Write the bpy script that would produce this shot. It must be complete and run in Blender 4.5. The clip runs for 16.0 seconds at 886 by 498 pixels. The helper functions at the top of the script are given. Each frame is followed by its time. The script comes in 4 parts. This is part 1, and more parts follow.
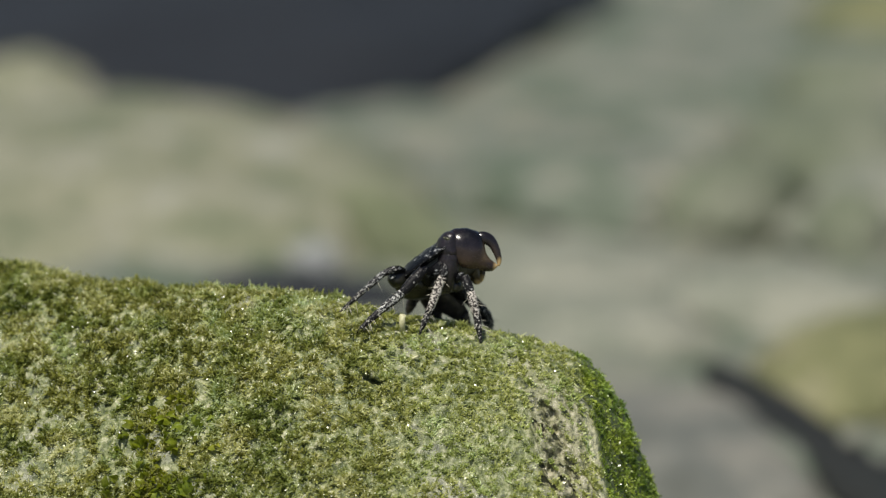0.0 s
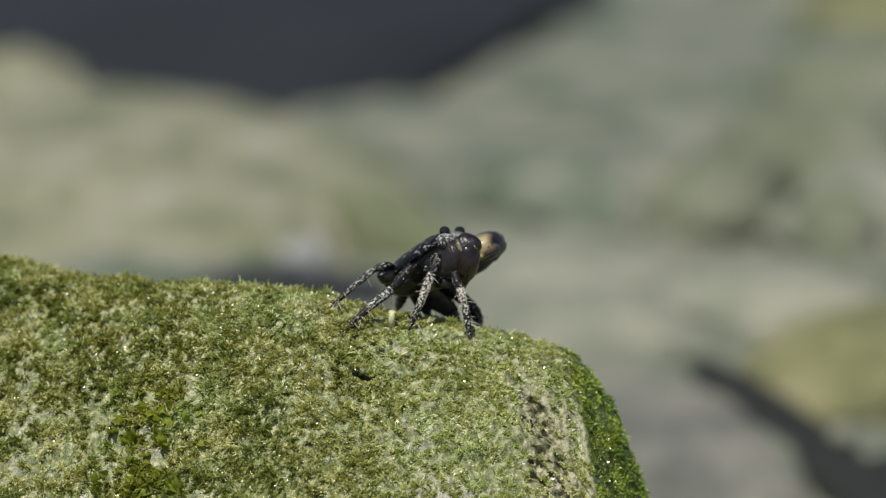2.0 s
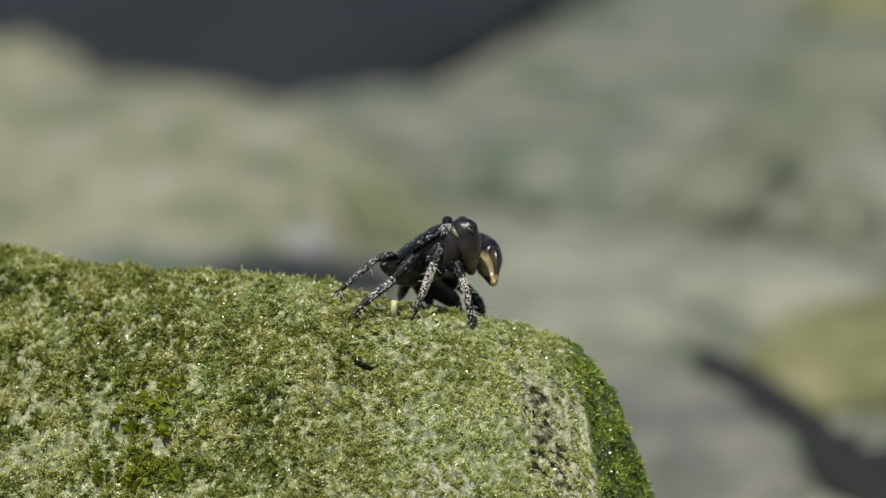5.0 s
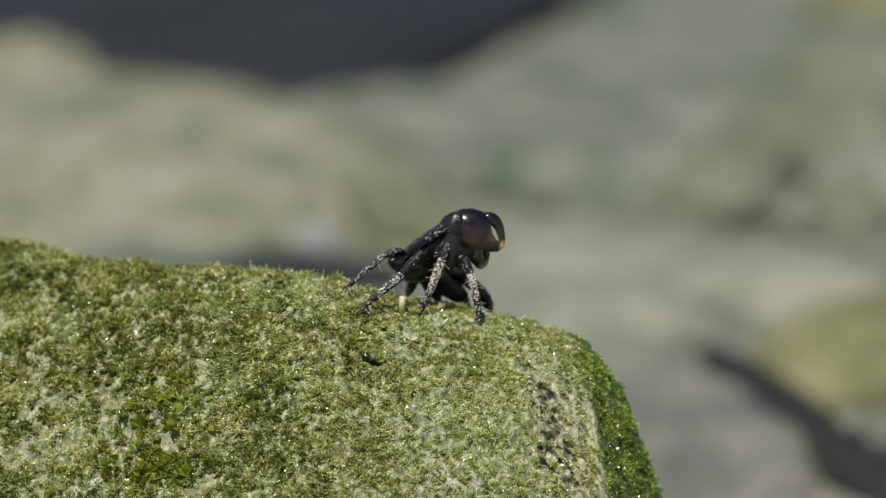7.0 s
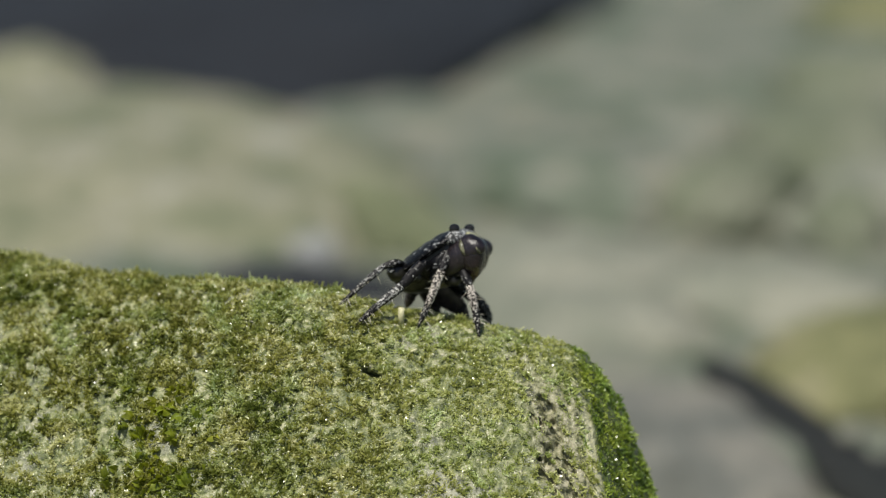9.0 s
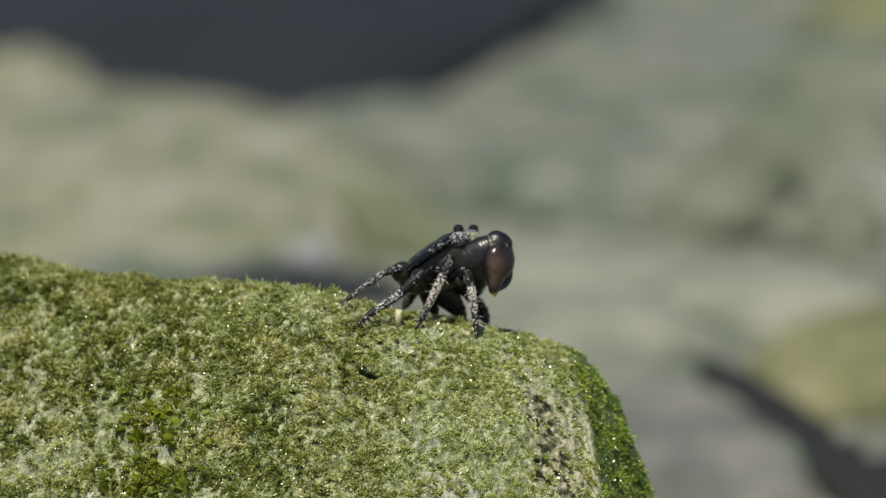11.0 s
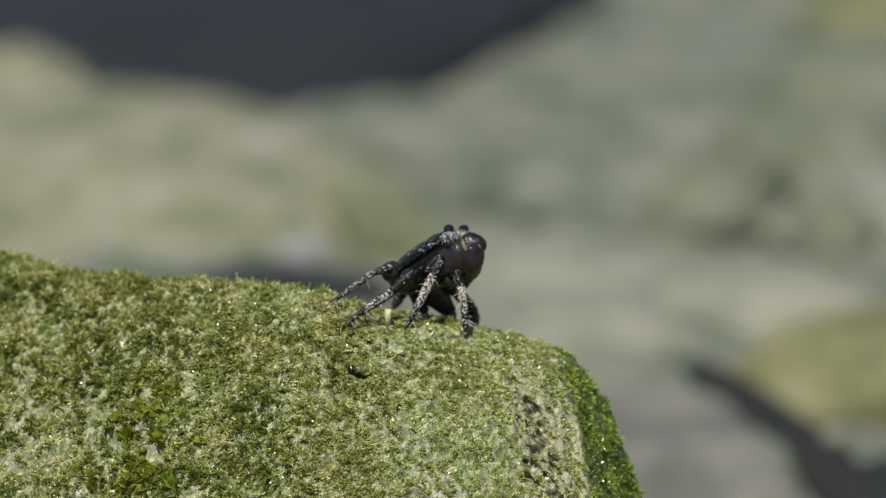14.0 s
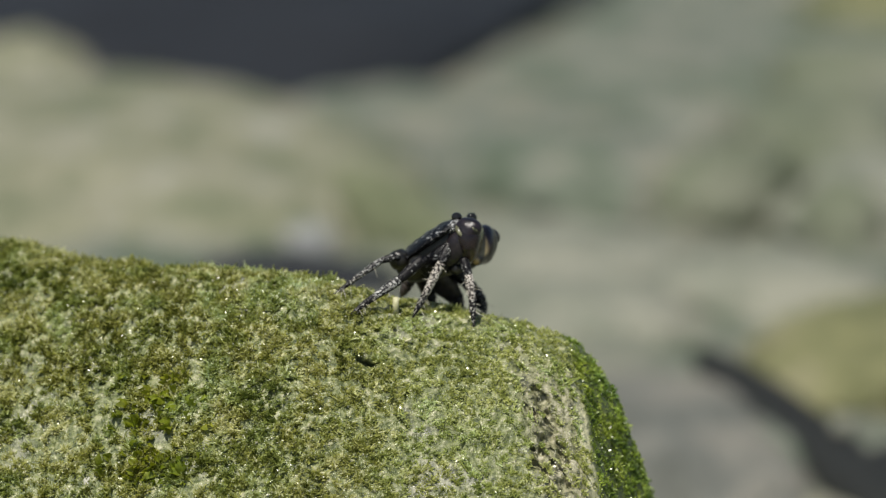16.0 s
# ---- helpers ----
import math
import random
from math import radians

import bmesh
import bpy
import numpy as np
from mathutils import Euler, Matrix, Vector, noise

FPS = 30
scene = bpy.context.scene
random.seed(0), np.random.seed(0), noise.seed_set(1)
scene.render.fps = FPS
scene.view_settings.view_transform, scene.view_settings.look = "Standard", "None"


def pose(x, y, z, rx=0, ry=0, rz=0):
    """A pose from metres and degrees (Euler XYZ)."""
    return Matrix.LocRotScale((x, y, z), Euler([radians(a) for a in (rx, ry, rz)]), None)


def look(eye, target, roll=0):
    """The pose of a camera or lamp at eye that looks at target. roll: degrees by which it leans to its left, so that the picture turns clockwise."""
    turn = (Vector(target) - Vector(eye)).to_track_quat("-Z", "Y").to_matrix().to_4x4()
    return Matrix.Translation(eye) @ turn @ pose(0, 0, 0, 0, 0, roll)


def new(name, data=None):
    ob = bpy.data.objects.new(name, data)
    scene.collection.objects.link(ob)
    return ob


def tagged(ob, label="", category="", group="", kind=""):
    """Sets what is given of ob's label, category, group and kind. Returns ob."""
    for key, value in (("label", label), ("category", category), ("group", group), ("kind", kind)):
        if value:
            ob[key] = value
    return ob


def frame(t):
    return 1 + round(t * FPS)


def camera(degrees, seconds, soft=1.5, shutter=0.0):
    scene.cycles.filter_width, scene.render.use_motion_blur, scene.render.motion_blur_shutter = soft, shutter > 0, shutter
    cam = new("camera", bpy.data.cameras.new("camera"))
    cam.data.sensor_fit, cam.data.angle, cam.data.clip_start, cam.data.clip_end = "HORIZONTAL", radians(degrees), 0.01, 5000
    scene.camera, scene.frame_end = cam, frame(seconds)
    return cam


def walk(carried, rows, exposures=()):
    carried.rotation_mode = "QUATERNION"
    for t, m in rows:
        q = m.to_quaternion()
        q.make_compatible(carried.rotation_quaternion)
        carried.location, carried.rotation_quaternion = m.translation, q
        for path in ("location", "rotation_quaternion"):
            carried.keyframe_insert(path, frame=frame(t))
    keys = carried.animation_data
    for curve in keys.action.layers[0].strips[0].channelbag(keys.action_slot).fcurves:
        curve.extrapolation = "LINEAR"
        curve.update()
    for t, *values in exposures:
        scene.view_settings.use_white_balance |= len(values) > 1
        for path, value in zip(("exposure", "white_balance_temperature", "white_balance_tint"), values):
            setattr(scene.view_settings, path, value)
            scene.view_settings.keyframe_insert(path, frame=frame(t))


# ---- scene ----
# A small shore crab feeding on an algae-covered boulder between tide pools, through a long lens.
# World: origin on the boulder's crest under the crab, x along the crest, y away from the camera.

PITCH = 14.0                      # the lens looks down by this much
EYE = (0.0048, -1.9406, 0.5145)   # two metres from the crab

# seconds, yaw, pitch, roll in degrees, metres from the crab
PATH = [
    (0.0, 0.0000, -14.0000, 0.000, 2.0000),
    (0.5, -0.0833, -13.8979, 0.143, 2.0015),
    (1.0, -0.1751, -13.9346, 0.207, 2.0011),
    (1.5, -0.1884, -14.0166, 0.089, 1.9997),
    (2.0, -0.1092, -14.0361, 0.142, 2.0034),
    (2.5, -0.1476, -14.0771, 0.186, 2.0044),
    (3.0, -0.2075, -14.1177, 0.113, 2.0001),
    (3.5, -0.1905, -14.0976, 0.121, 2.0023),
    (4.0, -0.0931, -14.0775, 0.191, 2.0036),
    (4.5, -0.0611, -14.0791, 0.300, 2.0033),
    (4.7, -0.0872, -14.1176, 0.327, 2.0019),
    (7.0, 0.0008, -14.1779, 0.383, 2.0071),
    (7.5, -0.0211, -14.1622, 0.263, 2.0039),
    (8.0, -0.0217, -14.1686, 0.376, 2.0080),
    (8.5, -0.0008, -14.1379, 0.460, 2.0094),
    (9.0, -0.0089, -14.0615, 0.406, 2.0104),
    (11.5, -0.0403, -14.0414, 0.283, 2.0105),
    (12.0, -0.0809, -14.0607, 0.405, 2.0117),
    (12.5, -0.1779, -13.9917, 0.396, 2.0099),
    (13.0, -0.2312, -13.9926, 0.390, 2.0086),
    (13.5, -0.2182, -14.0221, 0.605, 2.0100),
    (14.0, -0.1434, -14.0410, 0.690, 2.0110),
    (14.5, -0.1028, -14.0734, 0.712, 2.0096),
    (15.0, -0.1458, -14.0909, 0.706, 2.0097),
    (15.5, -0.1069, -14.1350, 0.617, 2.0115),
    (16.0, -0.0629, -14.1636, 0.732, 2.0119),
]


cam = camera(8.966, 16.0, soft=1.08)
cam.data.dof.use_dof = True
cam.data.dof.focus_distance = 1.984
cam.data.dof.aperture_fstop = 6.2


def camera_rows():
    ahead = Vector((0, math.cos(radians(PITCH)), -math.sin(radians(PITCH))))
    rows = []
    for t, yaw, pitch, roll, dist in PATH:
        e = Vector(EYE) - ahead * (dist - 2.0)
        y, p = radians(yaw), radians(pitch)
        way = Vector((-math.sin(y) * math.cos(p), math.cos(y) * math.cos(p), math.sin(p)))
        rows.append((t, look(e, e + way, roll)))
    return rows


walk(cam, camera_rows())

# ---- light ----
SUN_FROM = Vector((-0.20, -0.42, 0.885)).normalized()
world = bpy.data.worlds.new("sky")
scene.world = world
world.use_nodes = True
sky = world.node_tree.nodes.new("ShaderNodeTexSky")
sky.sky_type = "NISHITA"
sky.sun_disc = False
sky.sun_elevation = math.asin(SUN_FROM.z)
sky.sun_rotation = math.atan2(SUN_FROM.x, SUN_FROM.y)
bg = world.node_tree.nodes["Background"]
bg.inputs["Strength"].default_value = 0.07
world.node_tree.links.new(sky.outputs[0], bg.inputs["Color"])
sun = new("sun", bpy.data.lights.new("sun", "SUN"))
sun.data.energy = 4.8
sun.data.angle = radians(0.6)
sun.data.color = (1.0, 0.95, 0.86)
sun.matrix_world = look((0, 0, 3), Vector((0, 0, 3)) - SUN_FROM)
scene.view_settings.exposure = 0.0


# ---- materials ----
def material(name):
    m = bpy.data.materials.new(name)
    m.use_nodes = True
    return m, m.node_tree, m.node_tree.nodes["Principled BSDF"]


def node(tree, kind, **inputs):
    n = tree.nodes.new(kind)
    for k, v in inputs.items():
        n.inputs[k.replace("_", " ")].default_value = v
    return n


def coords(tree, kind="Object"):
    return tree.nodes.new("ShaderNodeTexCoord").outputs[kind]


def noise_tex(tree, vector, scale, detail=4.0, rough=0.6):
    n = node(tree, "ShaderNodeTexNoise", Scale=scale, Detail=detail, Roughness=rough)
    tree.links.new(vector, n.inputs["Vector"])
    return n.outputs["Fac"]


def ramp(tree, fac, stops, smooth=False):
    r = tree.nodes.new("ShaderNodeValToRGB")
    if smooth:
        r.color_ramp.interpolation = "EASE"
    e = r.color_ramp.elements
    while len(e) < len(stops):
        e.new(0.5)
    for el, (p, c) in zip(e, stops):
        el.position = p
        el.color = (*c, 1) if len(c) == 3 else c
    tree.links.new(fac, r.inputs["Fac"])
    return r.outputs["Color"]


def mix(tree, fac, a, b, blend="MIX"):
    m = tree.nodes.new("ShaderNodeMix")
    m.data_type = "RGBA"
    m.blend_type = blend
    for sock, v in ((m.inputs["Factor"], fac), (m.inputs["A"], a), (m.inputs["B"], b)):
        if isinstance(v, (int, float)):
            sock.default_value = v
        elif isinstance(v, tuple):
            sock.default_value = (*v, 1)
        else:
            tree.links.new(v, sock)
    return m.outputs["Result"]


def bump(tree, bsdf, height, strength, distance):
    b = node(tree, "ShaderNodeBump", Strength=strength, Distance=distance)
    tree.links.new(height, b.inputs["Height"])
    tree.links.new(b.outputs["Normal"], bsdf.inputs["Normal"])


def stone_material():
    """Pale limestone filmed thinly with green; past the ridge the flank's shade is painted in."""
    m, t, p = material("algae_stone")
    v = coords(t)
    big = noise_tex(t, v, 38, 3)
    mid = noise_tex(t, v, 420, 4)
    fine = noise_tex(t, v, 900, 3)
    green = ramp(t, mid, [(0.34, (0.045, 0.062, 0.014)), (0.45, (0.12, 0.145, 0.042)), (0.56, (0.24, 0.26, 0.11)), (0.68, (0.46, 0.45, 0.29))])
    pale = ramp(t, fine, [(0.3, (0.24, 0.23, 0.19)), (0.7, (0.52, 0.50, 0.45))])
    col = mix(t, ramp(t, big, [(0.55, (0, 0, 0)), (0.69, (0.58, 0.58, 0.58))]), green, pale)

    def blend(slope):
        """x + slope * y along the boulder."""
        sep = t.nodes.new("ShaderNodeSeparateXYZ")
        t.links.new(v, sep.inputs[0])
        n = t.nodes.new("ShaderNodeMath")
        n.operation = "MULTIPLY_ADD"
        t.links.new(sep.outputs["Y"], n.inputs[0])
        n.inputs[1].default_value = slope
        t.links.new(sep.outputs["X"], n.inputs[2])
        return n.outputs[0], sep.outputs["Y"]

    def band(value, lo, hi, stops):
        r = t.nodes.new("ShaderNodeMapRange")
        r.inputs["From Min"].default_value = lo
        r.inputs["From Max"].default_value = hi
        t.links.new(value, r.inputs["Value"])
        return ramp(t, r.outputs["Result"], stops)

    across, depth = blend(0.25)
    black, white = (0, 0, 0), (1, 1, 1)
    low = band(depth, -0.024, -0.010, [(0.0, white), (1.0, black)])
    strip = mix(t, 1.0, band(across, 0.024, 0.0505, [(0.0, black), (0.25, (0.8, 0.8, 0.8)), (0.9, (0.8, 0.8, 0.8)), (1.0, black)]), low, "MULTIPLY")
    # Dark spots in this colour stand in for the shaded insides of pits.
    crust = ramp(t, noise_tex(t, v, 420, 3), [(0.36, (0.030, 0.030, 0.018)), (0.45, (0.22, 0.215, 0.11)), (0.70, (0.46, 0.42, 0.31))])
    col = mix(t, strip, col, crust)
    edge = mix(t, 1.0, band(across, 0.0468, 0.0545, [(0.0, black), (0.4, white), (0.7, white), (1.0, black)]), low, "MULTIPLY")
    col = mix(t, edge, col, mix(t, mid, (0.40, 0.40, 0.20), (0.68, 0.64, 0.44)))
    # Dark green for the flank, with its shade from the sun painted in.
    shaded_film = ramp(t, fine, [(0.32, (0.030, 0.048, 0.008)), (0.52, (0.075, 0.105, 0.018)), (0.70, (0.17, 0.19, 0.05))])
    col = mix(t, band(across, 0.0522, 0.0550, [(0.0, black), (1.0, (0.9, 0.9, 0.9))]), col, shaded_film)
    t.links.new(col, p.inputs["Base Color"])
    p.inputs["Roughness"].default_value = 0.45
    p.inputs["Coat Weight"].default_value = 0.8
    p.inputs["Coat Roughness"].default_value = 0.18
    wet = node(t, "ShaderNodeBump", Strength=1.0, Distance=0.0009)
    t.links.new(noise_tex(t, v, 1300, 2), wet.inputs["Height"])
    t.links.new(wet.outputs["Normal"], p.inputs["Coat Normal"])
    bump(t, p, mid, 1.0, 0.0020)
    return m


def turf_material(name, dark, middle, light):
    """Wet filament algae: every tuft has its own shade, with patches of dark and yellow; past the ridge a deeper green
    paints in the flank's shade.
    """
    m, t, p = material(name)
    v = coords(t)
    geo = t.nodes.new("ShaderNodeNewGeometry")
    wide, close = noise_tex(t, v, 60, 3), noise_tex(t, v, 420, 3)
    both = t.nodes.new("ShaderNodeMath")
    both.operation = "ADD"
    t.links.new(wide, both.inputs[0])
    t.links.new(close, both.inputs[1])
    half = t.nodes.new("ShaderNodeMath")
    half.operation = "MULTIPLY"
    t.links.new(both.outputs[0], half.inputs[0])
    half.inputs[1].default_value = 0.5
    patch = half.outputs[0]
    own = t.nodes.new("ShaderNodeMath")
    own.operation = "MULTIPLY_ADD"
    own.inputs[1].default_value = 0.14
    t.links.new(geo.outputs["Random Per Island"], own.inputs[0])
    sub = t.nodes.new("ShaderNodeMath")
    sub.operation = "SUBTRACT"
    t.links.new(patch, sub.inputs[0])
    sub.inputs[1].default_value = 0.07
    t.links.new(sub.outputs[0], own.inputs[2])
    col = ramp(t, own.outputs[0], [(0.36, dark), (0.5, middle), (0.64, light)])
    t.links.new(col, p.inputs["Base Color"])
    p.inputs["Roughness"].default_value = 0.36
    cool = ramp(t, noise_tex(t, v, 48, 3), [(0.46, (0, 0, 0)), (0.60, (0.85, 0.85, 0.85))])
    col = mix(t, cool, col, mix(t, 1.0, col, (0.80, 0.95, 0.95), "MULTIPLY"))
    t.links.new(col, p.inputs["Base Color"])
    p.inputs["Coat Weight"].default_value = 1.0
    p.inputs["Coat Roughness"].default_value = 0.19
    sep = t.nodes.new("ShaderNodeSeparateXYZ")
    t.links.new(v, sep.inputs[0])
    across = t.nodes.new("ShaderNodeMath")
    across.operation = "MULTIPLY_ADD"
    across.inputs[1].default_value = 0.25
    t.links.new(sep.outputs["Y"], across.inputs[0])
    t.links.new(sep.outputs["X"], across.inputs[2])
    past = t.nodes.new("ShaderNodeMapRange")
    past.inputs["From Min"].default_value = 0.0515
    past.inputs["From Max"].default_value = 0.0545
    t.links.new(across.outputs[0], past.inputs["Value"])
    # Turf tone by x: darker at low x, blended yellow-green towards high x.
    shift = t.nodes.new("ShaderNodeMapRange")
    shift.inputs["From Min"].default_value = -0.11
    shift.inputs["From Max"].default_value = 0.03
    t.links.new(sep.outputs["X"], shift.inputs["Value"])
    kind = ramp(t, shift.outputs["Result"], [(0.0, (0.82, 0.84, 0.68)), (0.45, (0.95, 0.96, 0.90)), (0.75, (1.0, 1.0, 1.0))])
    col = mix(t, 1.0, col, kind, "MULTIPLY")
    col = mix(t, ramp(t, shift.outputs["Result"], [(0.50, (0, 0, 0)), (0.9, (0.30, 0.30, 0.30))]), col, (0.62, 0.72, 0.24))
    # Multiplied darker past the ridge: the flank's shade carried in the turf colour.
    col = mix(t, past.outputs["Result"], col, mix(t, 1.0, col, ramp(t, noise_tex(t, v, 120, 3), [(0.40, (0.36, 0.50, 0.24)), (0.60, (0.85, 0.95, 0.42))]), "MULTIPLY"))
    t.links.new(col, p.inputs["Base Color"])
    tr = node(t, "ShaderNodeBsdfTranslucent")
    t.links.new(col, tr.inputs["Color"])
    ms = t.nodes.new("ShaderNodeMixShader")
    ms.inputs[0].default_value = 0.45
    t.links.new(p.outputs[0], ms.inputs[1])
    t.links.new(tr.outputs[0], ms.inputs[2])
    t.links.new(ms.outputs[0], t.nodes["Material Output"].inputs["Surface"])
    return m


def shore_material(name, stops, scale=13.0, rough=0.6):
    """Weathered shore rock with blotches of algae at two scales."""
    m, t, p = material(name)
    v = coords(t)
    a = noise_tex(t, v, scale, 5, 0.68)
    b = noise_tex(t, v, scale * 9, 4)
    c = ramp(t, a, stops)
    g = ramp(t, b, [(0.35, (0.55, 0.55, 0.55)), (0.65, (1.0, 1.0, 1.0))])
    t.links.new(mix(t, 0.6, c, g, "MULTIPLY"), p.inputs["Base Color"])
    p.inputs["Roughness"].default_value = rough
    bump(t, p, b, 0.6, 0.01)
    return m


def crab_material(name, base, speck, amount, rough, scale=900, streak=1.0, patch=0.40, relief=0.45):
    """Shell: near-black with pale flecks gathered in patches, over fine cross ridges."""
    m, t, p = material(name)
    v = coords(t)
    stretch = t.nodes.new("ShaderNodeMapping")
    stretch.inputs["Rotation"].default_value = (0, radians(33), radians(18))
    stretch.inputs["Scale"].default_value = (streak, 1, 1)
    t.links.new(v, stretch.inputs["Vector"])
    v = stretch.outputs[0]
    f = noise_tex(t, v, scale, 4, 0.65)
    f2 = noise_tex(t, v, scale * 0.28, 2)
    dull = mix(t, noise_tex(t, v, scale * 0.5, 3), base, tuple(min(1.0, 1.8 * k) for k in base))
    c = ramp(t, f, [(amount - 0.02, (0, 0, 0)), (amount + 0.035, (1, 1, 1))])
    c = mix(t, 1.0, c, ramp(t, f2, [(patch, (0, 0, 0)), (patch + 0.14, (1, 1, 1))]), "MULTIPLY")
    t.links.new(mix(t, c, dull, speck), p.inputs["Base Color"])
    p.inputs["Roughness"].default_value = rough
    p.inputs["Specular IOR Level"].default_value = 0.18
    bump(t, p, f, relief, 0.0005)
    return m


def claw_material(inner, gape_colour, tip_from, tip_to, x0, x1, z0, z1, side=0.9):
    """Glossy claw: black-violet, brown below, pale ochre on the inner side of the fingers and at their tips; tip range in millimetres."""
    m, t, p = material("claw_shell")
    v = coords(t)
    sep = t.nodes.new("ShaderNodeSeparateXYZ")
    t.links.new(v, sep.inputs[0])
    n = noise_tex(t, v, 300, 3)

    def along(axis, lo, hi):
        r = t.nodes.new("ShaderNodeMapRange")
        r.inputs["From Min"].default_value = lo
        r.inputs["From Max"].default_value = hi
        t.links.new(sep.outputs[axis], r.inputs["Value"])
        return r.outputs["Result"]

    lower = ramp(t, along("Z", -0.0062, 0.0045), [(0.0, (0.085, 0.052, 0.036)), (0.40, (0.044, 0.031, 0.028)), (0.75, (0.013, 0.0105, 0.013)), (1.0, (0.006, 0.0055, 0.0075))], True)
    dark = (0.009, 0.007, 0.009)
    outer = mix(t, 1.0, ramp(t, along("Y", 0.0010 * inner, -0.0016 * inner), [(0.0, (0, 0, 0)), (1.0, (1, 1, 1))]), ramp(t, along("X", -0.0065, -0.0010), [(0.0, (0, 0, 0)), (1.0, (1, 1, 1))]), "MULTIPLY")
    col = mix(t, outer, mix(t, n, dark, (0.026, 0.017, 0.017)), lower)
    col = mix(t, ramp(t, along("X", 0.0062, 0.0085), [(0.0, (0, 0, 0)), (1.0, (0.8, 0.8, 0.8))]), col, (0.016, 0.011, 0.010))
    inside = ramp(t, along("Y", -0.0002 * inner, 0.0016 * inner), [(0.0, (0, 0, 0)), (1.0, (1, 1, 1))])
    ahead = ramp(t, along("X", -0.0010, 0.0035), [(0.0, (0, 0, 0)), (1.0, (side, side, side))])
    under = ramp(t, along("Z", 0.0045, -0.0060), [(0.0, (0, 0, 0)), (0.22, (1, 1, 1)), (0.60, (1, 1, 1)), (0.82, (0.12, 0.10, 0.08))])
    col = mix(t, mix(t, 1.0, mix(t, 1.0, inside, ahead, "MULTIPLY"), under, "MULTIPLY"), col, gape_colour)
    gap = mix(t, 1.0, ramp(t, along("X", x0, x1), [(0.0, (0, 0, 0)), (1.0, (0.8, 0.8, 0.8))]), ramp(t, along("Z", z0, z1), [(0.0, (0, 0, 0)), (1.0, (1, 1, 1))]), "MULTIPLY")
    col = mix(t, gap, col, gape_colour)
    tip = ramp(t, along("X", tip_from * 0.001, tip_to * 0.001), [(0.0, (0, 0, 0)), (1.0, (1, 1, 1))])
    low = ramp(t, along("Z", -0.0025, -0.0042), [(0.0, (0, 0, 0)), (1.0, (1, 1, 1))])
    col = mix(t, mix(t, 1.0, tip, low, "MULTIPLY"), col, (0.62, 0.44, 0.20))
    blots = ramp(t, n, [(0.30, (0.62, 0.62, 0.62)), (0.70, (1.0, 1.0, 1.0))])
    t.links.new(mix(t, 1.0, col, blots, "MULTIPLY"), p.inputs["Base Color"])
    t.links.new(ramp(t, noise_tex(t, v, 900, 3), [(0.3, (0.17, 0.17, 0.17)), (0.7, (0.30, 0.30, 0.30))]), p.inputs["Roughness"])
    p.inputs["Specular IOR Level"].default_value = 0.5
    bump(t, p, noise_tex(t, v, 500, 4), 0.16, 0.0005)
    return m


def arm_material():
    """Violet-black arm shell with wavering cross wrinkles."""
    m, t, p = material("wrinkled_arm_shell")
    v = coords(t)
    w = node(t, "ShaderNodeTexWave", Scale=330.0, Distortion=9.0, Detail=3.0)
    t.links.new(v, w.inputs["Vector"])
    c = ramp(t, noise_tex(t, v, 500, 4), [(0.35, (0.008, 0.0065, 0.008)), (0.62, (0.022, 0.017, 0.019)), (0.74, (0.07, 0.062, 0.06))])
    t.links.new(c, p.inputs["Base Color"])
    p.inputs["Roughness"].default_value = 0.30
    p.inputs["Specular IOR Level"].default_value = 0.5
    bump(t, p, w.outputs["Fac"], 0.16, 0.0003)
    return m


def plain_material(name, a, b, scale, rough, relief=0.3):
    m, t, p = material(name)
    v = coords(t)
    n = noise_tex(t, v, scale, 4)
    t.links.new(ramp(t, n, [(0.35, a), (0.65, b)]), p.inputs["Base Color"])
    p.inputs["Roughness"].default_value = rough
    if relief:
        bump(t, p, n, relief, 0.0004)
    return m


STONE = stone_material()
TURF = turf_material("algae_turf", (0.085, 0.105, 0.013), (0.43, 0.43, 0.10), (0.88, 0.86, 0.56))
LEAF = turf_material("sea_lettuce", (0.14, 0.165, 0.008), (0.29, 0.32, 0.02), (0.46, 0.47, 0.07))
PALE_ROCK = shore_material("pale_shore_rock", [(0.34, (0.105, 0.130, 0.064)), (0.45, (0.195, 0.208, 0.126)), (0.53, (0.290, 0.282, 0.188)), (0.64, (0.34, 0.34, 0.285))], 19.0)
GREY_ROCK = shore_material("grey_shore_rock", [(0.34, (0.052, 0.082, 0.040)), (0.44, (0.128, 0.157, 0.108)), (0.54, (0.208, 0.218, 0.174)), (0.64, (0.285, 0.272, 0.195))], 17.0, 0.55)
DARK_BLUE_GREY = shore_material("dark_blue_grey", [(0.3, (0.0045, 0.0065, 0.010)), (0.7, (0.0105, 0.0145, 0.020))], 12.0, 0.7)
GREEN_ROCK = shore_material("green_shore_rock", [(0.34, (0.098, 0.120, 0.066)), (0.5, (0.16, 0.18, 0.115)), (0.65, (0.22, 0.228, 0.165))], 16.0)
LIGHT_ROCK = shore_material("light_shore_rock", [(0.34, (0.165, 0.183, 0.133)), (0.5, (0.25, 0.26, 0.20)), (0.65, (0.33, 0.325, 0.255))], 17.0)
OCHRE_ROCK = shore_material("ochre_shore_rock", [(0.34, (0.10, 0.115, 0.04)), (0.5, (0.205, 0.206, 0.09)), (0.65, (0.28, 0.265, 0.15))], 18.0)
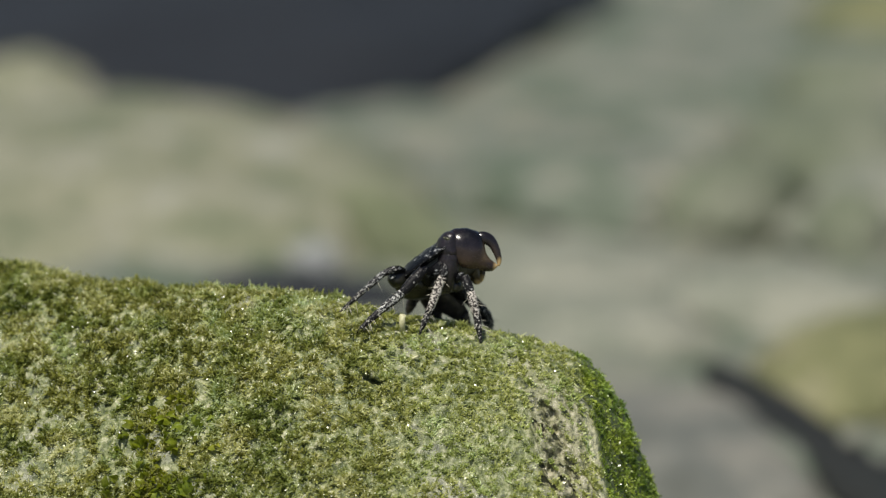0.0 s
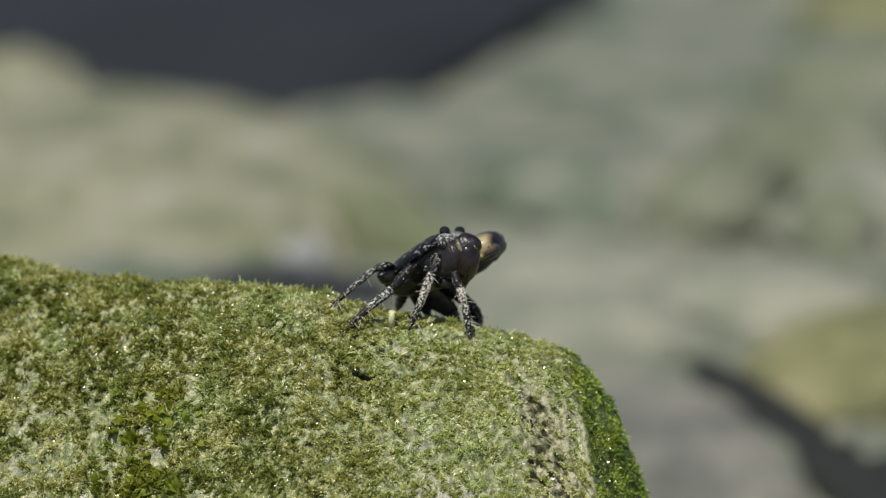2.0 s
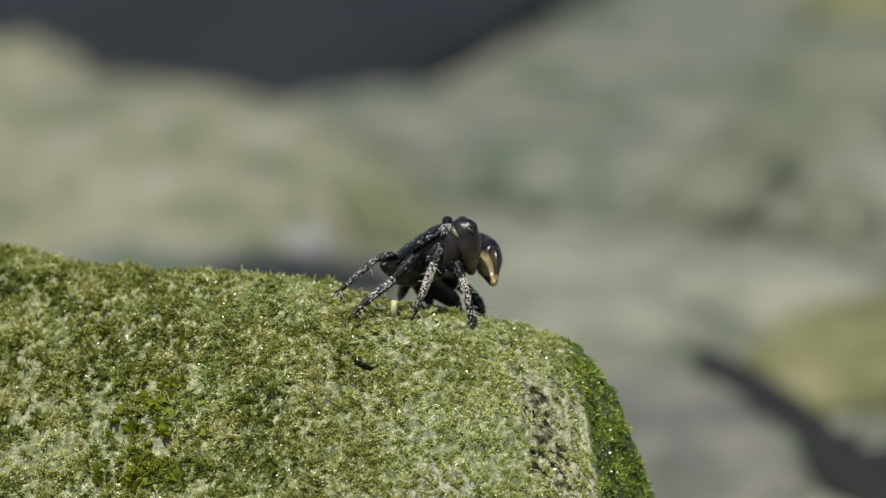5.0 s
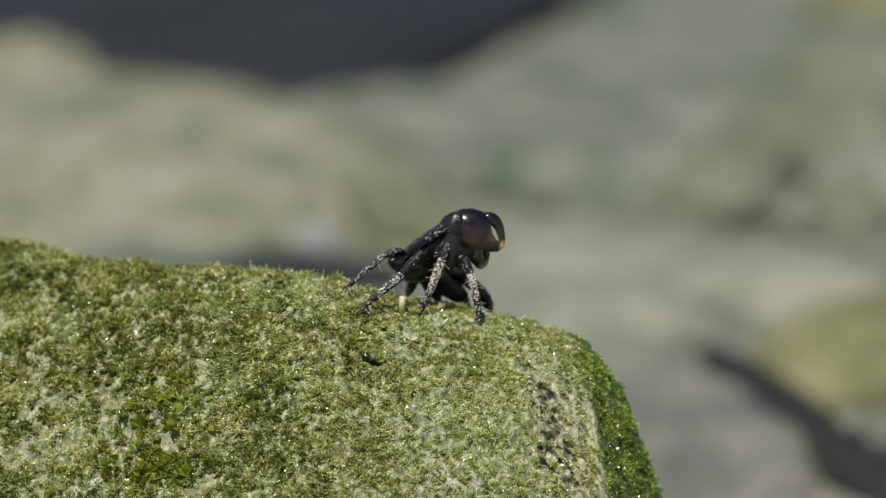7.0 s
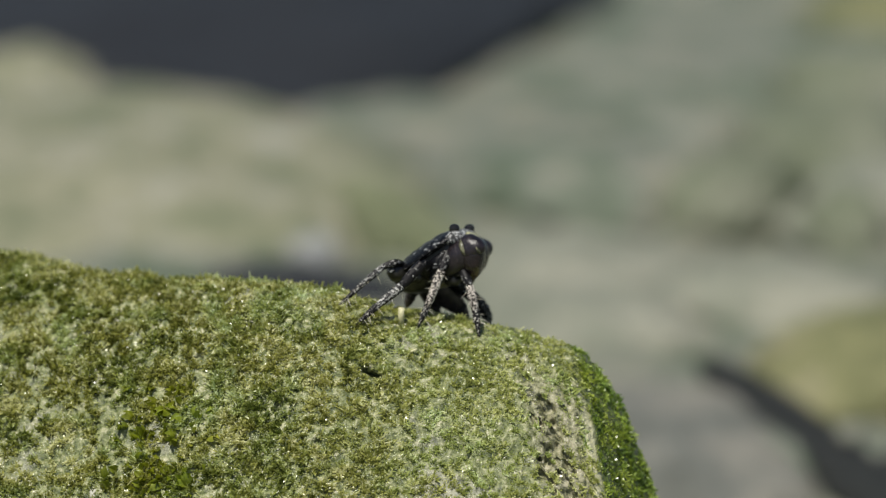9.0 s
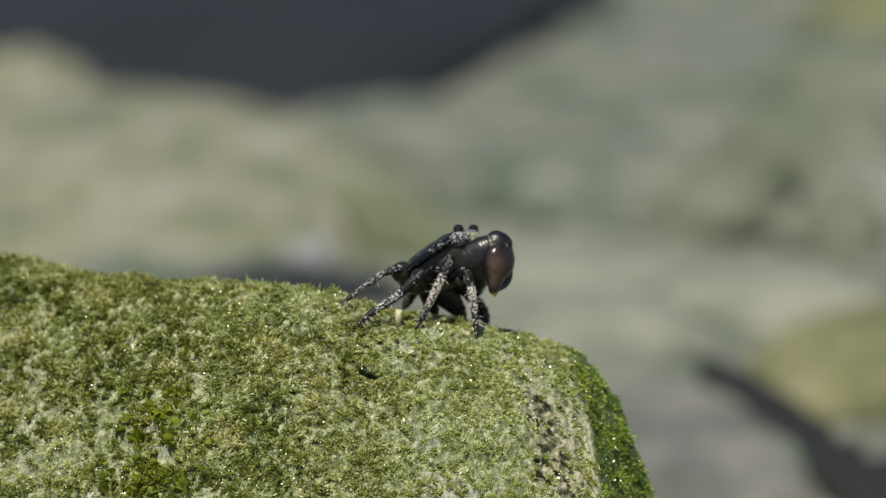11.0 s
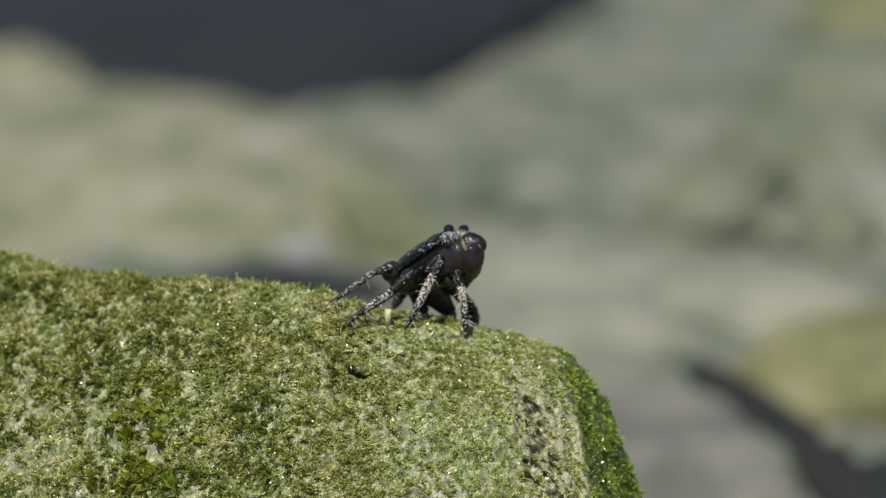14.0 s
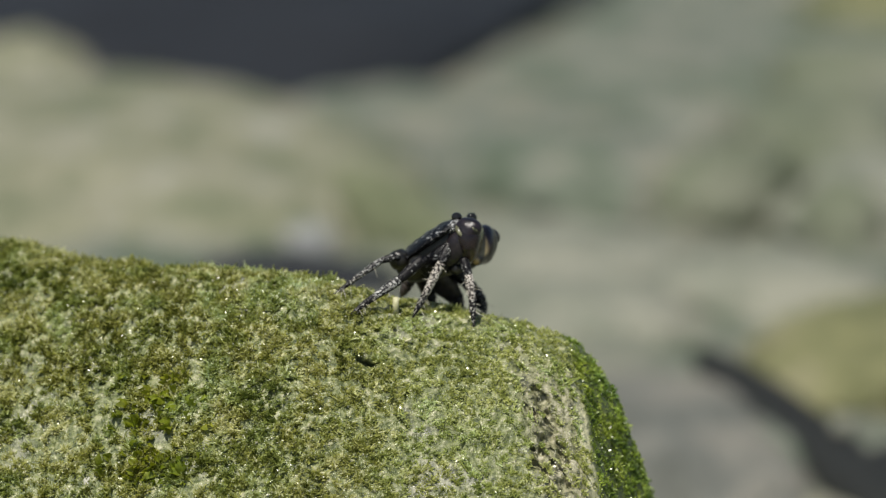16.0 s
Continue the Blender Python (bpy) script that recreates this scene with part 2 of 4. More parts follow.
WEEDY_ROCK = shore_material("weedy_shore_rock", [(0.34, (0.105, 0.125, 0.06)), (0.5, (0.185, 0.205, 0.105)), (0.65, (0.25, 0.26, 0.16))], 22.0)
WHITE_STONE = shore_material("white_stone", [(0.3, (0.27, 0.28, 0.27)), (0.7, (0.40, 0.41, 0.40))], 30.0)
DIM_ROCK = shore_material("dim_shore_rock", [(0.35, (0.095, 0.100, 0.080)), (0.5, (0.165, 0.17, 0.145)), (0.65, (0.26, 0.245, 0.20))], 14.0)
# Near-black for the pieces that stand in for a shaded gap.
GAP_SHADE = shore_material("gap_shade", [(0.3, (0.005, 0.006, 0.0045)), (0.7, (0.015, 0.017, 0.0125))], 12.0, 0.7)
SHELL = crab_material("mottled_shell", (0.003, 0.003, 0.0036), (0.34, 0.35, 0.35), 0.570, 0.28, 1150, 0.40, 0.46, 0.7)
KNEE_SHELL = crab_material("dark_knee_shell", (0.006, 0.0055, 0.006), (0.40, 0.40, 0.38), 0.560, 0.34, 1200, 0.7, 0.44)
LEG_SHELL = crab_material("pale_shin_shell", (0.020, 0.017, 0.016), (0.56, 0.52, 0.46), 0.500, 0.40, 1300, 1.0, 0.28)
REAR_SHELL = crab_material("mottled_shin_shell", (0.006, 0.006, 0.007), (0.52, 0.52, 0.49), 0.525, 0.36, 1250, 1.0, 0.36)
TOE_SHELL = crab_material("dark_toe_shell", (0.006, 0.0055, 0.006), (0.46, 0.45, 0.40), 0.560, 0.38, 1300, 1.0, 0.36)
FRONT_SHELL = crab_material("pale_front_shell", (0.03, 0.03, 0.03), (0.60, 0.61, 0.60), 0.535, 0.30, 1200, 1.0, 0.34)
BELLY = plain_material("belly", (0.007, 0.0065, 0.005), (0.034, 0.032, 0.019), 260, 0.42)
PALE_BELLY = plain_material("pale_belly", (0.10, 0.095, 0.06), (0.24, 0.22, 0.13), 260, 0.45)
HIP = plain_material("hip_shell", (0.006, 0.006, 0.006), (0.024, 0.023, 0.018), 500, 0.34, 0.6)
FACE = plain_material("mouthparts_shell", (0.16, 0.16, 0.085), (0.44, 0.43, 0.26), 700, 0.4)
DARK_UNDER = plain_material("dark_underside", (0.014, 0.011, 0.010), (0.052, 0.040, 0.034), 350, 0.42)
EYE_BLACK = plain_material("eye_black", (0.006, 0.006, 0.006), (0.012, 0.012, 0.012), 200, 0.06, 0)
BRISTLE = plain_material("bristle", (0.42, 0.39, 0.30), (0.70, 0.66, 0.55), 500, 0.5, 0)
GRAIN = plain_material("sand_grain", (0.22, 0.21, 0.13), (0.70, 0.68, 0.56), 800, 0.3, 0)
CRUST = plain_material("limy_crust", (0.20, 0.20, 0.13), (0.46, 0.45, 0.38), 900, 0.5, 0.8)
STRAW = plain_material("straw", (0.42, 0.40, 0.22), (0.62, 0.60, 0.38), 600, 0.5)


# ---- mesh helpers ----
def mesh_object(name, verts, faces, mat, parent=None, smooth=True):
    me = bpy.data.meshes.new(name)
    me.from_pydata([tuple(v) for v in verts], [], faces)
    if smooth:
        me.polygons.foreach_set("use_smooth", [True] * len(me.polygons))
    me.materials.append(mat)
    me.update()
    ob = new(name, me)
    ob.parent = parent
    return ob


def part(name, bm, mat, parent, label=""):
    me = bpy.data.meshes.new(name)
    for f in bm.faces:
        f.smooth = True
    bm.to_mesh(me)
    bm.free()
    me.materials.append(mat)
    ob = new(name, me)
    ob.parent = parent
    return tagged(ob, label)


def grid_faces(nu, nv, wrap=False):
    faces = []
    for i in range(nu - 1):
        for j in range(nv if wrap else nv - 1):
            k = (j + 1) % nv
            faces.append((i * nv + j, i * nv + k, (i + 1) * nv + k, (i + 1) * nv + j))
    return faces


def tube(bm, points, radii, flat=1.0, sides=10, side_way=Vector((0, 1, 0))):
    """A closed tapering tube through points; flat squeezes it along side_way."""
    pts = [Vector(p) for p in points]
    rings = []
    for i, p in enumerate(pts):
        way = (pts[min(i + 1, len(pts) - 1)] - pts[max(i - 1, 0)]).normalized()
        a = (side_way - way * side_way.dot(way)).normalized()
        b = way.cross(a)
        r = radii[i]
        rings.append([bm.verts.new(p + a * (math.cos(2 * math.pi * k / sides) * r * flat) + b * (math.sin(2 * math.pi * k / sides) * r)) for k in range(sides)])
    for r0, r1 in zip(rings, rings[1:]):
        for k in range(sides):
            bm.faces.new((r0[k], r0[(k + 1) % sides], r1[(k + 1) % sides], r1[k]))
    bm.faces.new(rings[0][::-1])
    bm.faces.new(rings[-1])


def smooth_points(points, radii, steps=5):
    """Catmull-Rom through points with their radii."""
    pts = [np.array([*p, r], float) for p, r in zip(points, radii)]
    pts = [2 * pts[0] - pts[1]] + pts + [2 * pts[-1] - pts[-2]]
    out = []
    for i in range(1, len(pts) - 2):
        for s in range(steps):
            u = s / steps
            a, b, c, d = pts[i - 1:i + 3]
            out.append(0.5 * (2 * b + (c - a) * u + (2 * a - 5 * b + 4 * c - d) * u * u + (3 * b - 3 * c + d - a) * u ** 3))
    out.append(pts[-2])
    return [o[:3] for o in out], [max(o[3], 1e-5) for o in out]


def fbm(x, y, z=0.0, octaves=4):
    return noise.fractal(Vector((x, y, z)), 1.0, 2.0, octaves)


# ---- the boulder under the crab ----
CREST_X = [-0.330, -0.200, -0.152, -0.140, -0.122, -0.102, -0.086, -0.066, -0.052, -0.040, -0.032, -0.022, -0.012, 0.000, 0.018, 0.034, 0.048, 0.060, 0.20]
CREST_Z = [0.017, 0.025, 0.0212, 0.0190, 0.0153, 0.0131, 0.0121, 0.0121, 0.0119, 0.0112, 0.0087, 0.0055, 0.0039, 0.0013, -0.0001, -0.0014, -0.0062, -0.013, -0.10]
GROUND_Z = -0.25


def smin(a, b, k):
    h = np.clip(0.5 + 0.5 * (b - a) / k, 0, 1)
    return b * (1 - h) + a * h - k * h * (1 - h)


def set_back(x):
    """How far the crest runs back from the viewer towards its high end."""
    d = -0.045 - np.asarray(x, float)
    return 0.40 * 0.5 * (d + np.sqrt(d * d + 0.02 ** 2))


def crest(x):
    out = 0
    for s, w in ((-0.006, 0.25), (0.0, 0.5), (0.006, 0.25)):
        out = out + w * np.interp(x + s, CREST_X, CREST_Z)
    return out - 0.25 * set_back(x)


def boulder_height(x, y):
    """Height of the bare boulder at arrays x, y."""
    plan_y = y
    y = y - set_back(x)
    d = np.maximum(-y, -0.03)
    front = crest(x) - 0.06 * d - 1.02 * (np.sqrt(np.maximum(d, 0) ** 2 + 0.022 ** 2) - 0.022)
    strip = np.maximum(0, x - (0.024 + 0.62 * (d - 0.024)))
    front = front - 0.25 * strip * np.clip((d - 0.004) / 0.03, 0, 1) ** 2
    back = crest(x) - 0.34 * (np.sqrt(np.maximum(y - 0.006, 0) ** 2 + 0.012 ** 2) - 0.012)
    top = np.where(y < 0.0, front, np.minimum(front, back))
    out = np.maximum(x - 0.0500 + 0.31 * np.maximum(0.01 - y, 0), -0.0034)
    right = -0.0085 - 0.30 * out - 44.0 * out ** 2 - 0.6 * np.maximum(y - 0.01, 0)
    right = np.where(out > -0.0034, right, right + 0.3 * (0.0466 - x))
    z = smin(top, right, 0.007)
    z = smin(z, 2.2 * (x + 0.36), 0.03)
    z = smin(z, -2.6 * (plan_y - 0.16), 0.03)
    z = smin(z, 2.9 * (plan_y + 0.20), 0.03)
    return np.maximum(z, GROUND_Z - 0.02)


rng = np.random.default_rng(7)
PITS = [(-0.0192, -0.0268, 0.0017, 0.0070, 1.6), (-0.0222, -0.0254, 0.0010, 0.0040, 1.3), (-0.0164, -0.0258, 0.0009, 0.0035, 1.2)]   # x, y, radius, depth, stretch along x
for _ in range(46):
    d = rng.uniform(0.026, 0.054)
    PITS.append((0.0345 + 0.30 * (d - 0.03) + rng.uniform(0, 0.012), -d, rng.uniform(0.0006, 0.0019), rng.uniform(0.002, 0.0050), rng.uniform(0.8, 1.5)))
for _ in range(40):
    PITS.append((rng.uniform(-0.15, 0.03), rng.uniform(-0.06, -0.004), rng.uniform(0.0006, 0.0014), rng.uniform(0.0010, 0.0026), 1.4))


def lumps(x, y):
    """Relief of the stone's skin: swellings, grain and pits."""
    out = np.empty(x.shape)
    flat_x, flat_y, o = x.ravel(), y.ravel(), out.ravel()
    for i in range(flat_x.size):
        a, b = flat_x[i], flat_y[i]
        o[i] = 0.0016 * fbm(a * 45, b * 45, 3.1, 3) + 0.0013 * fbm(a * 130, b * 130, 5.7, 2) + 0.0013 * fbm(a * 330, b * 330, 8.2, 2)
    return o.reshape(x.shape)


def hollow(x, y):
    """How deep the pits run back into the stone."""
    out = np.zeros(x.shape)
    for px, py, r, depth, st in PITS:
        q = ((x - px) / (r * st)) ** 2 + ((y - py) / r) ** 2
        out = np.maximum(out, depth * np.exp(-q ** 2))
    return out


def spaced(*runs):
    vals = []
    for lo, hi, step in runs:
        vals.extend(np.arange(lo, hi - step * 0.5, step))
    vals.append(runs[-1][1])
    return np.array(vals)


def main_boulder():
    xs = spaced((-0.50, -0.18, 0.008), (-0.18, 0.09, 0.0006), (0.09, 0.24, 0.006))
    ys = spaced((-0.34, -0.085, 0.008), (-0.085, 0.075, 0.0006), (0.075, 0.32, 0.008))
    gx, gy = np.meshgrid(xs, ys, indexing="ij")
    gz = boulder_height(gx, gy) + lumps(gx, gy)
    pit = hollow(gx, gy)
    verts = np.stack([gx, gy + pit, gz - 0.25 * pit], -1).reshape(-1, 3)
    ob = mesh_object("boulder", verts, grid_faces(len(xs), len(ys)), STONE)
    return tagged(ob, "pale limestone boulder grown over with wet green algae", "rock"), xs, ys, gz


boulder, BX, BY, BZ = main_boulder()


def surface(x, y):
    """Height and normal of the finished boulder at arrays x, y."""
    i = np.clip(np.searchsorted(BX, x) - 1, 0, len(BX) - 2)
    j = np.clip(np.searchsorted(BY, y) - 1, 0, len(BY) - 2)
    dx, dy = BX[i + 1] - BX[i], BY[j + 1] - BY[j]
    u, v = (x - BX[i]) / dx, (y - BY[j]) / dy
    a, b, c, d = BZ[i, j], BZ[i + 1, j], BZ[i, j + 1], BZ[i + 1, j + 1]
    z = a * (1 - u) * (1 - v) + b * u * (1 - v) + c * (1 - u) * v + d * u * v
    gx, gy = ((b - a) * (1 - v) + (d - c) * v) / dx, ((c - a) * (1 - u) + (d - b) * u) / dy
    n = np.stack([-gx, -gy, np.ones_like(gx)], -1)
    return z, n / np.linalg.norm(n, axis=-1, keepdims=True)


def spots(r, count):
    """Random footholds on the face that the lens sees, even over its area."""
    x = r.uniform(-0.178, 0.090, count)
    y = r.uniform(-0.080, 0.024, count) + set_back(x)
    z, n = surface(x, y)
    keep = r.uniform(0, 1, count) < 0.40 / np.maximum(n[:, 2], 0.16)
    return x[keep], y[keep]


def cover(r, x, y, z):
    """Where algae grow: less on the crown of the edge and on the pitted strip."""
    bare = np.array([noise.fractal(Vector((a * 85, b * 85, c * 85)), 1.0, 2.0, 3) for a, b, c in zip(x, y, z)])
    ridge = np.exp(-((x - (0.0508 - 0.25 * y)) / 0.0022) ** 2) * np.clip((-y - 0.010) / 0.012, 0, 1)
    strip = ((x + 0.30 * y > 0.0255) & (x + 0.25 * y < 0.050) & (y < -0.022)).astype(float)
    worn = 0.26 * np.clip((-0.07 - x) / 0.04, 0, 1) * np.clip((set_back(x) - y - 0.030) / 0.02, 0, 1)
    close = np.array([noise.fractal(Vector((a * 260, b * 260, c * 260)), 1.0, 2.0, 2) for a, b, c in zip(x, y, z)])
    bare = 0.55 * bare + 0.60 * close
    keep = r.uniform(0, 1, len(x)) < np.clip(0.97 - 2.6 * np.maximum(bare + worn - 0.10 - 0.16 * np.clip((x + 0.07) / 0.04, 0, 1), 0), 0.06, 1)
    keep &= r.uniform(0, 1, len(x)) > np.maximum(0.88 * ridge, 0.40 * strip)
    flank = np.clip((x + 0.25 * y - 0.0525) / 0.002, 0, 1)
    keep &= r.uniform(0, 1, len(x)) > 0.10 * flank
    keep &= hollow(x, y) < 0.0006
    return keep, bare


def fast_mesh(name, v, quads, mat):
    me = bpy.data.meshes.new(name)
    me.vertices.add(len(v))
    me.vertices.foreach_set("co", v.ravel())
    me.loops.add(len(quads))
    me.loops.foreach_set("vertex_index", quads)
    me.polygons.add(len(quads) // 4)
    me.polygons.foreach_set("loop_start", np.arange(0, len(quads), 4))
    me.polygons.foreach_set("use_smooth", np.ones(len(quads) // 4, bool))
    me.update(calc_edges=True)
    me.materials.append(mat)
    return new(name, me)


def tufts(r, count, blades, radii, height, fall, everywhere=False):
    """Blade feet, outward lean and height for round tufts; fall thins them towards the smooth end of the face."""
    cx, cy = spots(r, count)
    cz, _ = surface(cx, cy)
    keep, _ = cover(r, cx, cy, cz)
    keep |= everywhere & (r.uniform(0, 1, len(cx)) < 0.5) & (hollow(cx, cy) < 0.0006) & (cx + 0.25 * cy < 0.026) & (cx > -0.075)
    keep &= r.uniform(0, 1, len(cx)) < np.clip(1 - fall * (cx + 0.075) / 0.06, 0.06 if fall else 1, 1)
    cx, cy = cx[keep], cy[keep]
    rad = np.repeat(r.uniform(*radii, len(cx)), blades)
    ang, dist = r.uniform(0, 6.283, len(rad)), np.sqrt(r.uniform(0, 1, len(rad)))
    ox, oy = np.cos(ang) * dist, np.sin(ang) * dist
    tall = np.repeat(r.uniform(0.5, 1.6, len(cx)) * height, blades) * (1.15 - 0.5 * dist ** 2)
    return np.repeat(cx, blades) + ox * rad, np.repeat(cy, blades) + oy * rad * 0.7, np.stack([ox, oy, np.zeros_like(ox)], -1), tall


def turf():
    """Short curled filaments: cushions, small tufts and single ones."""
    r = np.random.default_rng(11)
    kinds = [tufts(r, 4200, 60, (0.0009, 0.0021), 1.55, 0.70), tufts(r, 11000, 34, (0.0006, 0.0015), 1.20, 0.0), tufts(r, 260000, 1, (0.0, 0.0001), 0.50, 0.0, True)]
    x, y, out, tall = (np.concatenate([k[i] for k in kinds]) for i in range(4))
    z, n = surface(x, y)
    m = len(x)
    way = n * 0.85 + out * 0.50 + r.normal(size=(m, 3)) * 0.28
    way /= np.linalg.norm(way, axis=1, keepdims=True)
    side = np.cross(way, n + r.normal(size=(m, 3)) * 0.35)
    side /= np.linalg.norm(side, axis=1, keepdims=True)
    length = np.minimum(r.gamma(8.0, 0.000130, m) * tall * np.clip(0.90 - 4.0 * (x + 0.02), 0.78, 1.1), 0.0034)
    width = r.uniform(0.00016, 0.00042, m) * np.where(r.uniform(0, 1, m) < 0.05 * (x < -0.05), 2.0, 1.0)
    base = np.stack([x, y, z], -1) - n * 0.0003
    mid = base + way * (length * 0.55)[:, None]
    tip = mid + (way * 0.6 + out * 0.5 + r.normal(size=(m, 3)) * 0.55) * (length * 0.42)[:, None]
    w = side * width[:, None]
    v = np.stack([base - w, base + w, mid + w, mid - w, tip + w * 0.55, tip - w * 0.55], 1).reshape(-1, 3)
    k = np.arange(m)[:, None] * 6
    quads = np.concatenate([k + [0, 1, 2, 3], k + [3, 2, 4, 5]], 1).reshape(-1)
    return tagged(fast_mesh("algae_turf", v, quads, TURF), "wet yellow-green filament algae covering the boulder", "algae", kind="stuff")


def grains(count):
    """Sand grains and limy crumbs caught between the algae."""
    r = np.random.default_rng(23)
    x, y = spots(r, count)
    keep = x + 0.25 * y < 0.050
    x, y = x[keep], y[keep]
    z, n = surface(x, y)
    size = r.gamma(4.0, 0.000045, len(x))
    c = np.stack([x, y, z], -1) + n * (size * 0.9)[:, None]
    corners = np.array([(i, j, k) for i in (-1, 1) for j in (-1, 1) for k in (-1, 1)], float)
    v = (c[:, None, :] + (corners[None] * r.uniform(0.55, 1.0, (len(x), 8, 3)) @ np.linalg.qr(r.normal(size=(3, 3)))[0]) * size[:, None, None]).reshape(-1, 3)
    k = np.arange(len(x))[:, None] * 8
    sides = [0, 1, 3, 2, 4, 6, 7, 5, 0, 4, 5, 1, 2, 3, 7, 6, 0, 2, 6, 4, 1, 5, 7, 3]
    return tagged(fast_mesh("sand_grains", v, (k + sides).reshape(-1), GRAIN), "pale sand grains caught in the algae", "sand", kind="stuff")


turf()
grains(2200)


# ---- the shore behind ----
def shore_blob(name, mat, centre, radii, seed, label, rough=0.16, square=2.6, turn=0.0, tilt=0.0):
    """A weathered shore boulder: a squarish ellipsoid with noisy skin, sunk into the ground."""
    bm = bmesh.new()
    bmesh.ops.create_icosphere(bm, subdivisions=5, radius=1)
    for v in bm.verts:
        c = v.co
        k = (abs(c.x) ** square + abs(c.y) ** square + abs(c.z) ** square) ** (-1 / square)
        p = c * k
        s = 1 + rough * noise.fractal(c * 1.4 + Vector((seed, 0, 0)), 1.0, 2.0, 4) + rough * 0.3 * noise.fractal(c * 6 + Vector((0, seed, 0)), 1.0, 2.0, 3)
        v.co = Vector((p.x * radii[0], p.y * radii[1], p.z * radii[2])) * s
    me = bpy.data.meshes.new(name)
    for f in bm.faces:
        f.smooth = True
    bm.to_mesh(me)
    bm.free()
    me.materials.append(mat)
    ob = new(name, me)
    ob.matrix_world = pose(*centre, tilt, 0, turn)
    return tagged(ob, label, "rock")


def ground():
    """Flat wave-worn rock floor reaching to the horizon."""
    xs = spaced((-600, -20, 116), (-20, -1, 1.9), (-1, 1.2, 0.02), (1.2, 20, 1.88), (20, 600, 116))
    ys = spaced((-600, -20, 116), (-20, -0.4, 1.96), (-0.4, 2.6, 0.02), (2.6, 20, 1.74), (20, 600, 116))
    verts = []
    for x in xs:
        for y in ys:
            near = max(0.0, 1 - max(abs(x) - 1.0, abs(y - 1) - 1.6, 0) / 3)
            verts.append((x, y, GROUND_Z + near * (0.020 * fbm(x * 3, y * 3, 1.0, 4) + 0.006 * fbm(x * 16, y * 16, 5.0, 3))))
    return tagged(mesh_object("ground", verts, grid_faces(len(xs), len(ys)), GREY_ROCK), "grey-green wave-worn rock floor", "ground", kind="structure")


ground()
shore_blob("pale_boulder", PALE_ROCK, (-0.275, 1.275, -0.272), (0.29, 0.205, 0.060), 3.0, "pale ochre shore boulder filmed with algae", 0.10, 2.4, turn=-14)
# Near-black blob fills the dark area behind the pale boulder.
shore_blob("dark_mass", DARK_BLUE_GREY, (-0.222, 1.78, -0.28), (0.30, 0.46, 0.085), 9.0, "low dark blue-grey mass lying behind the pale boulder", 0.10, 2.6, turn=-24)
shore_blob("green_boulder", OCHRE_ROCK, (0.285, 0.850, -0.255), (0.125, 0.085, 0.038), 5.0, "ochre-green low boulder beside a dark gap", 0.12, turn=15)
# Near-black slab and stone add the shade of the gap beside the boulder.
shore_blob("shade_slab", GAP_SHADE, (0.188, 0.715, -0.255), (0.17, 0.019, 0.016), 14.0, "dark slab standing in for the shaded gap beside the boulder", 0.10, turn=-74)
shore_blob("shade_stone", GAP_SHADE, (0.275, 0.655, -0.258), (0.085, 0.065, 0.020), 25.0, "dark stone standing in for shade where the gap widens", 0.12, turn=20)
# Dark stone put in as the shade under the pale boulder's edge.
shore_blob("shade_stone", DARK_BLUE_GREY, (-0.070, 1.005, -0.252), (0.055, 0.022, 0.018), 21.0, "dark stone standing in for shade at the pale boulder's foot", 0.12, turn=-6)
shore_blob("grey_slab", DIM_ROCK, (0.125, 0.72, -0.262), (0.055, 0.13, 0.022), 17.0, "dim grey slab sunk into the rock floor", 0.12, turn=12)
for px, py, rx, ry, rz, mat, seed, words in (
        (0.093, 1.265, 0.085, 0.10, 0.034, GREY_ROCK, 41.0, "grey-green weathered stone set in the rock floor"),
        (0.172, 1.225, 0.036, 0.060, 0.034, GREEN_ROCK, 43.0, "dark green algae-covered stone on the shore"),
        (0.235, 1.360, 0.060, 0.080, 0.034, GREEN_ROCK, 47.0, "olive algae-covered stone on the shore"),
        (0.185, 0.985, 0.075, 0.060, 0.030, LIGHT_ROCK, 53.0, "pale grey stone bedded in the rock floor"),
        (0.080, 0.930, 0.075, 0.070, 0.026, LIGHT_ROCK, 59.0, "low pale stone bedded in the rock floor"),
        (0.055, 1.060, 0.085, 0.080, 0.022, LIGHT_ROCK, 71.0, "flat light grey stone in the rock floor"),
        (0.255, 1.210, 0.050, 0.080, 0.028, LIGHT_ROCK, 61.0, "pale grey stone bedded in the rock floor"),
        (0.140, 1.335, 0.040, 0.070, 0.028, LIGHT_ROCK, 79.0, "pale tan stone bedded in the rock floor"),
        (0.236, 1.160, 0.026, 0.034, 0.030, GREEN_ROCK, 83.0, "dark green algae-covered stone on the shore"),
        (0.275, 1.560, 0.060, 0.050, 0.024, GREEN_ROCK, 89.0, "dark green algae-covered stone on the shore"),
        (0.330, 1.760, 0.085, 0.060, 0.024, OCHRE_ROCK, 97.0, "ochre algae-filmed stone on the shore"),
        (-0.250, 1.430, 0.060, 0.070, 0.050, PALE_ROCK, 73.0, "pale stone leaning behind the ochre boulder"),
        (-0.020, 1.135, 0.026, 0.120, 0.034, WEEDY_ROCK, 67.0, "green weedy stone at the pale boulder's end")):
    shore_blob("shore_stone", mat, (px, py, -0.256), (rx, ry, rz), seed, words, 0.14, 2.3, turn=seed * 7 % 60 - 30)
shore_blob("white_pebble", WHITE_STONE, (-0.066, 1.095, -0.248), (0.014, 0.020, 0.008), 31.0, "small white pebble beside the pale boulder", 0.12)
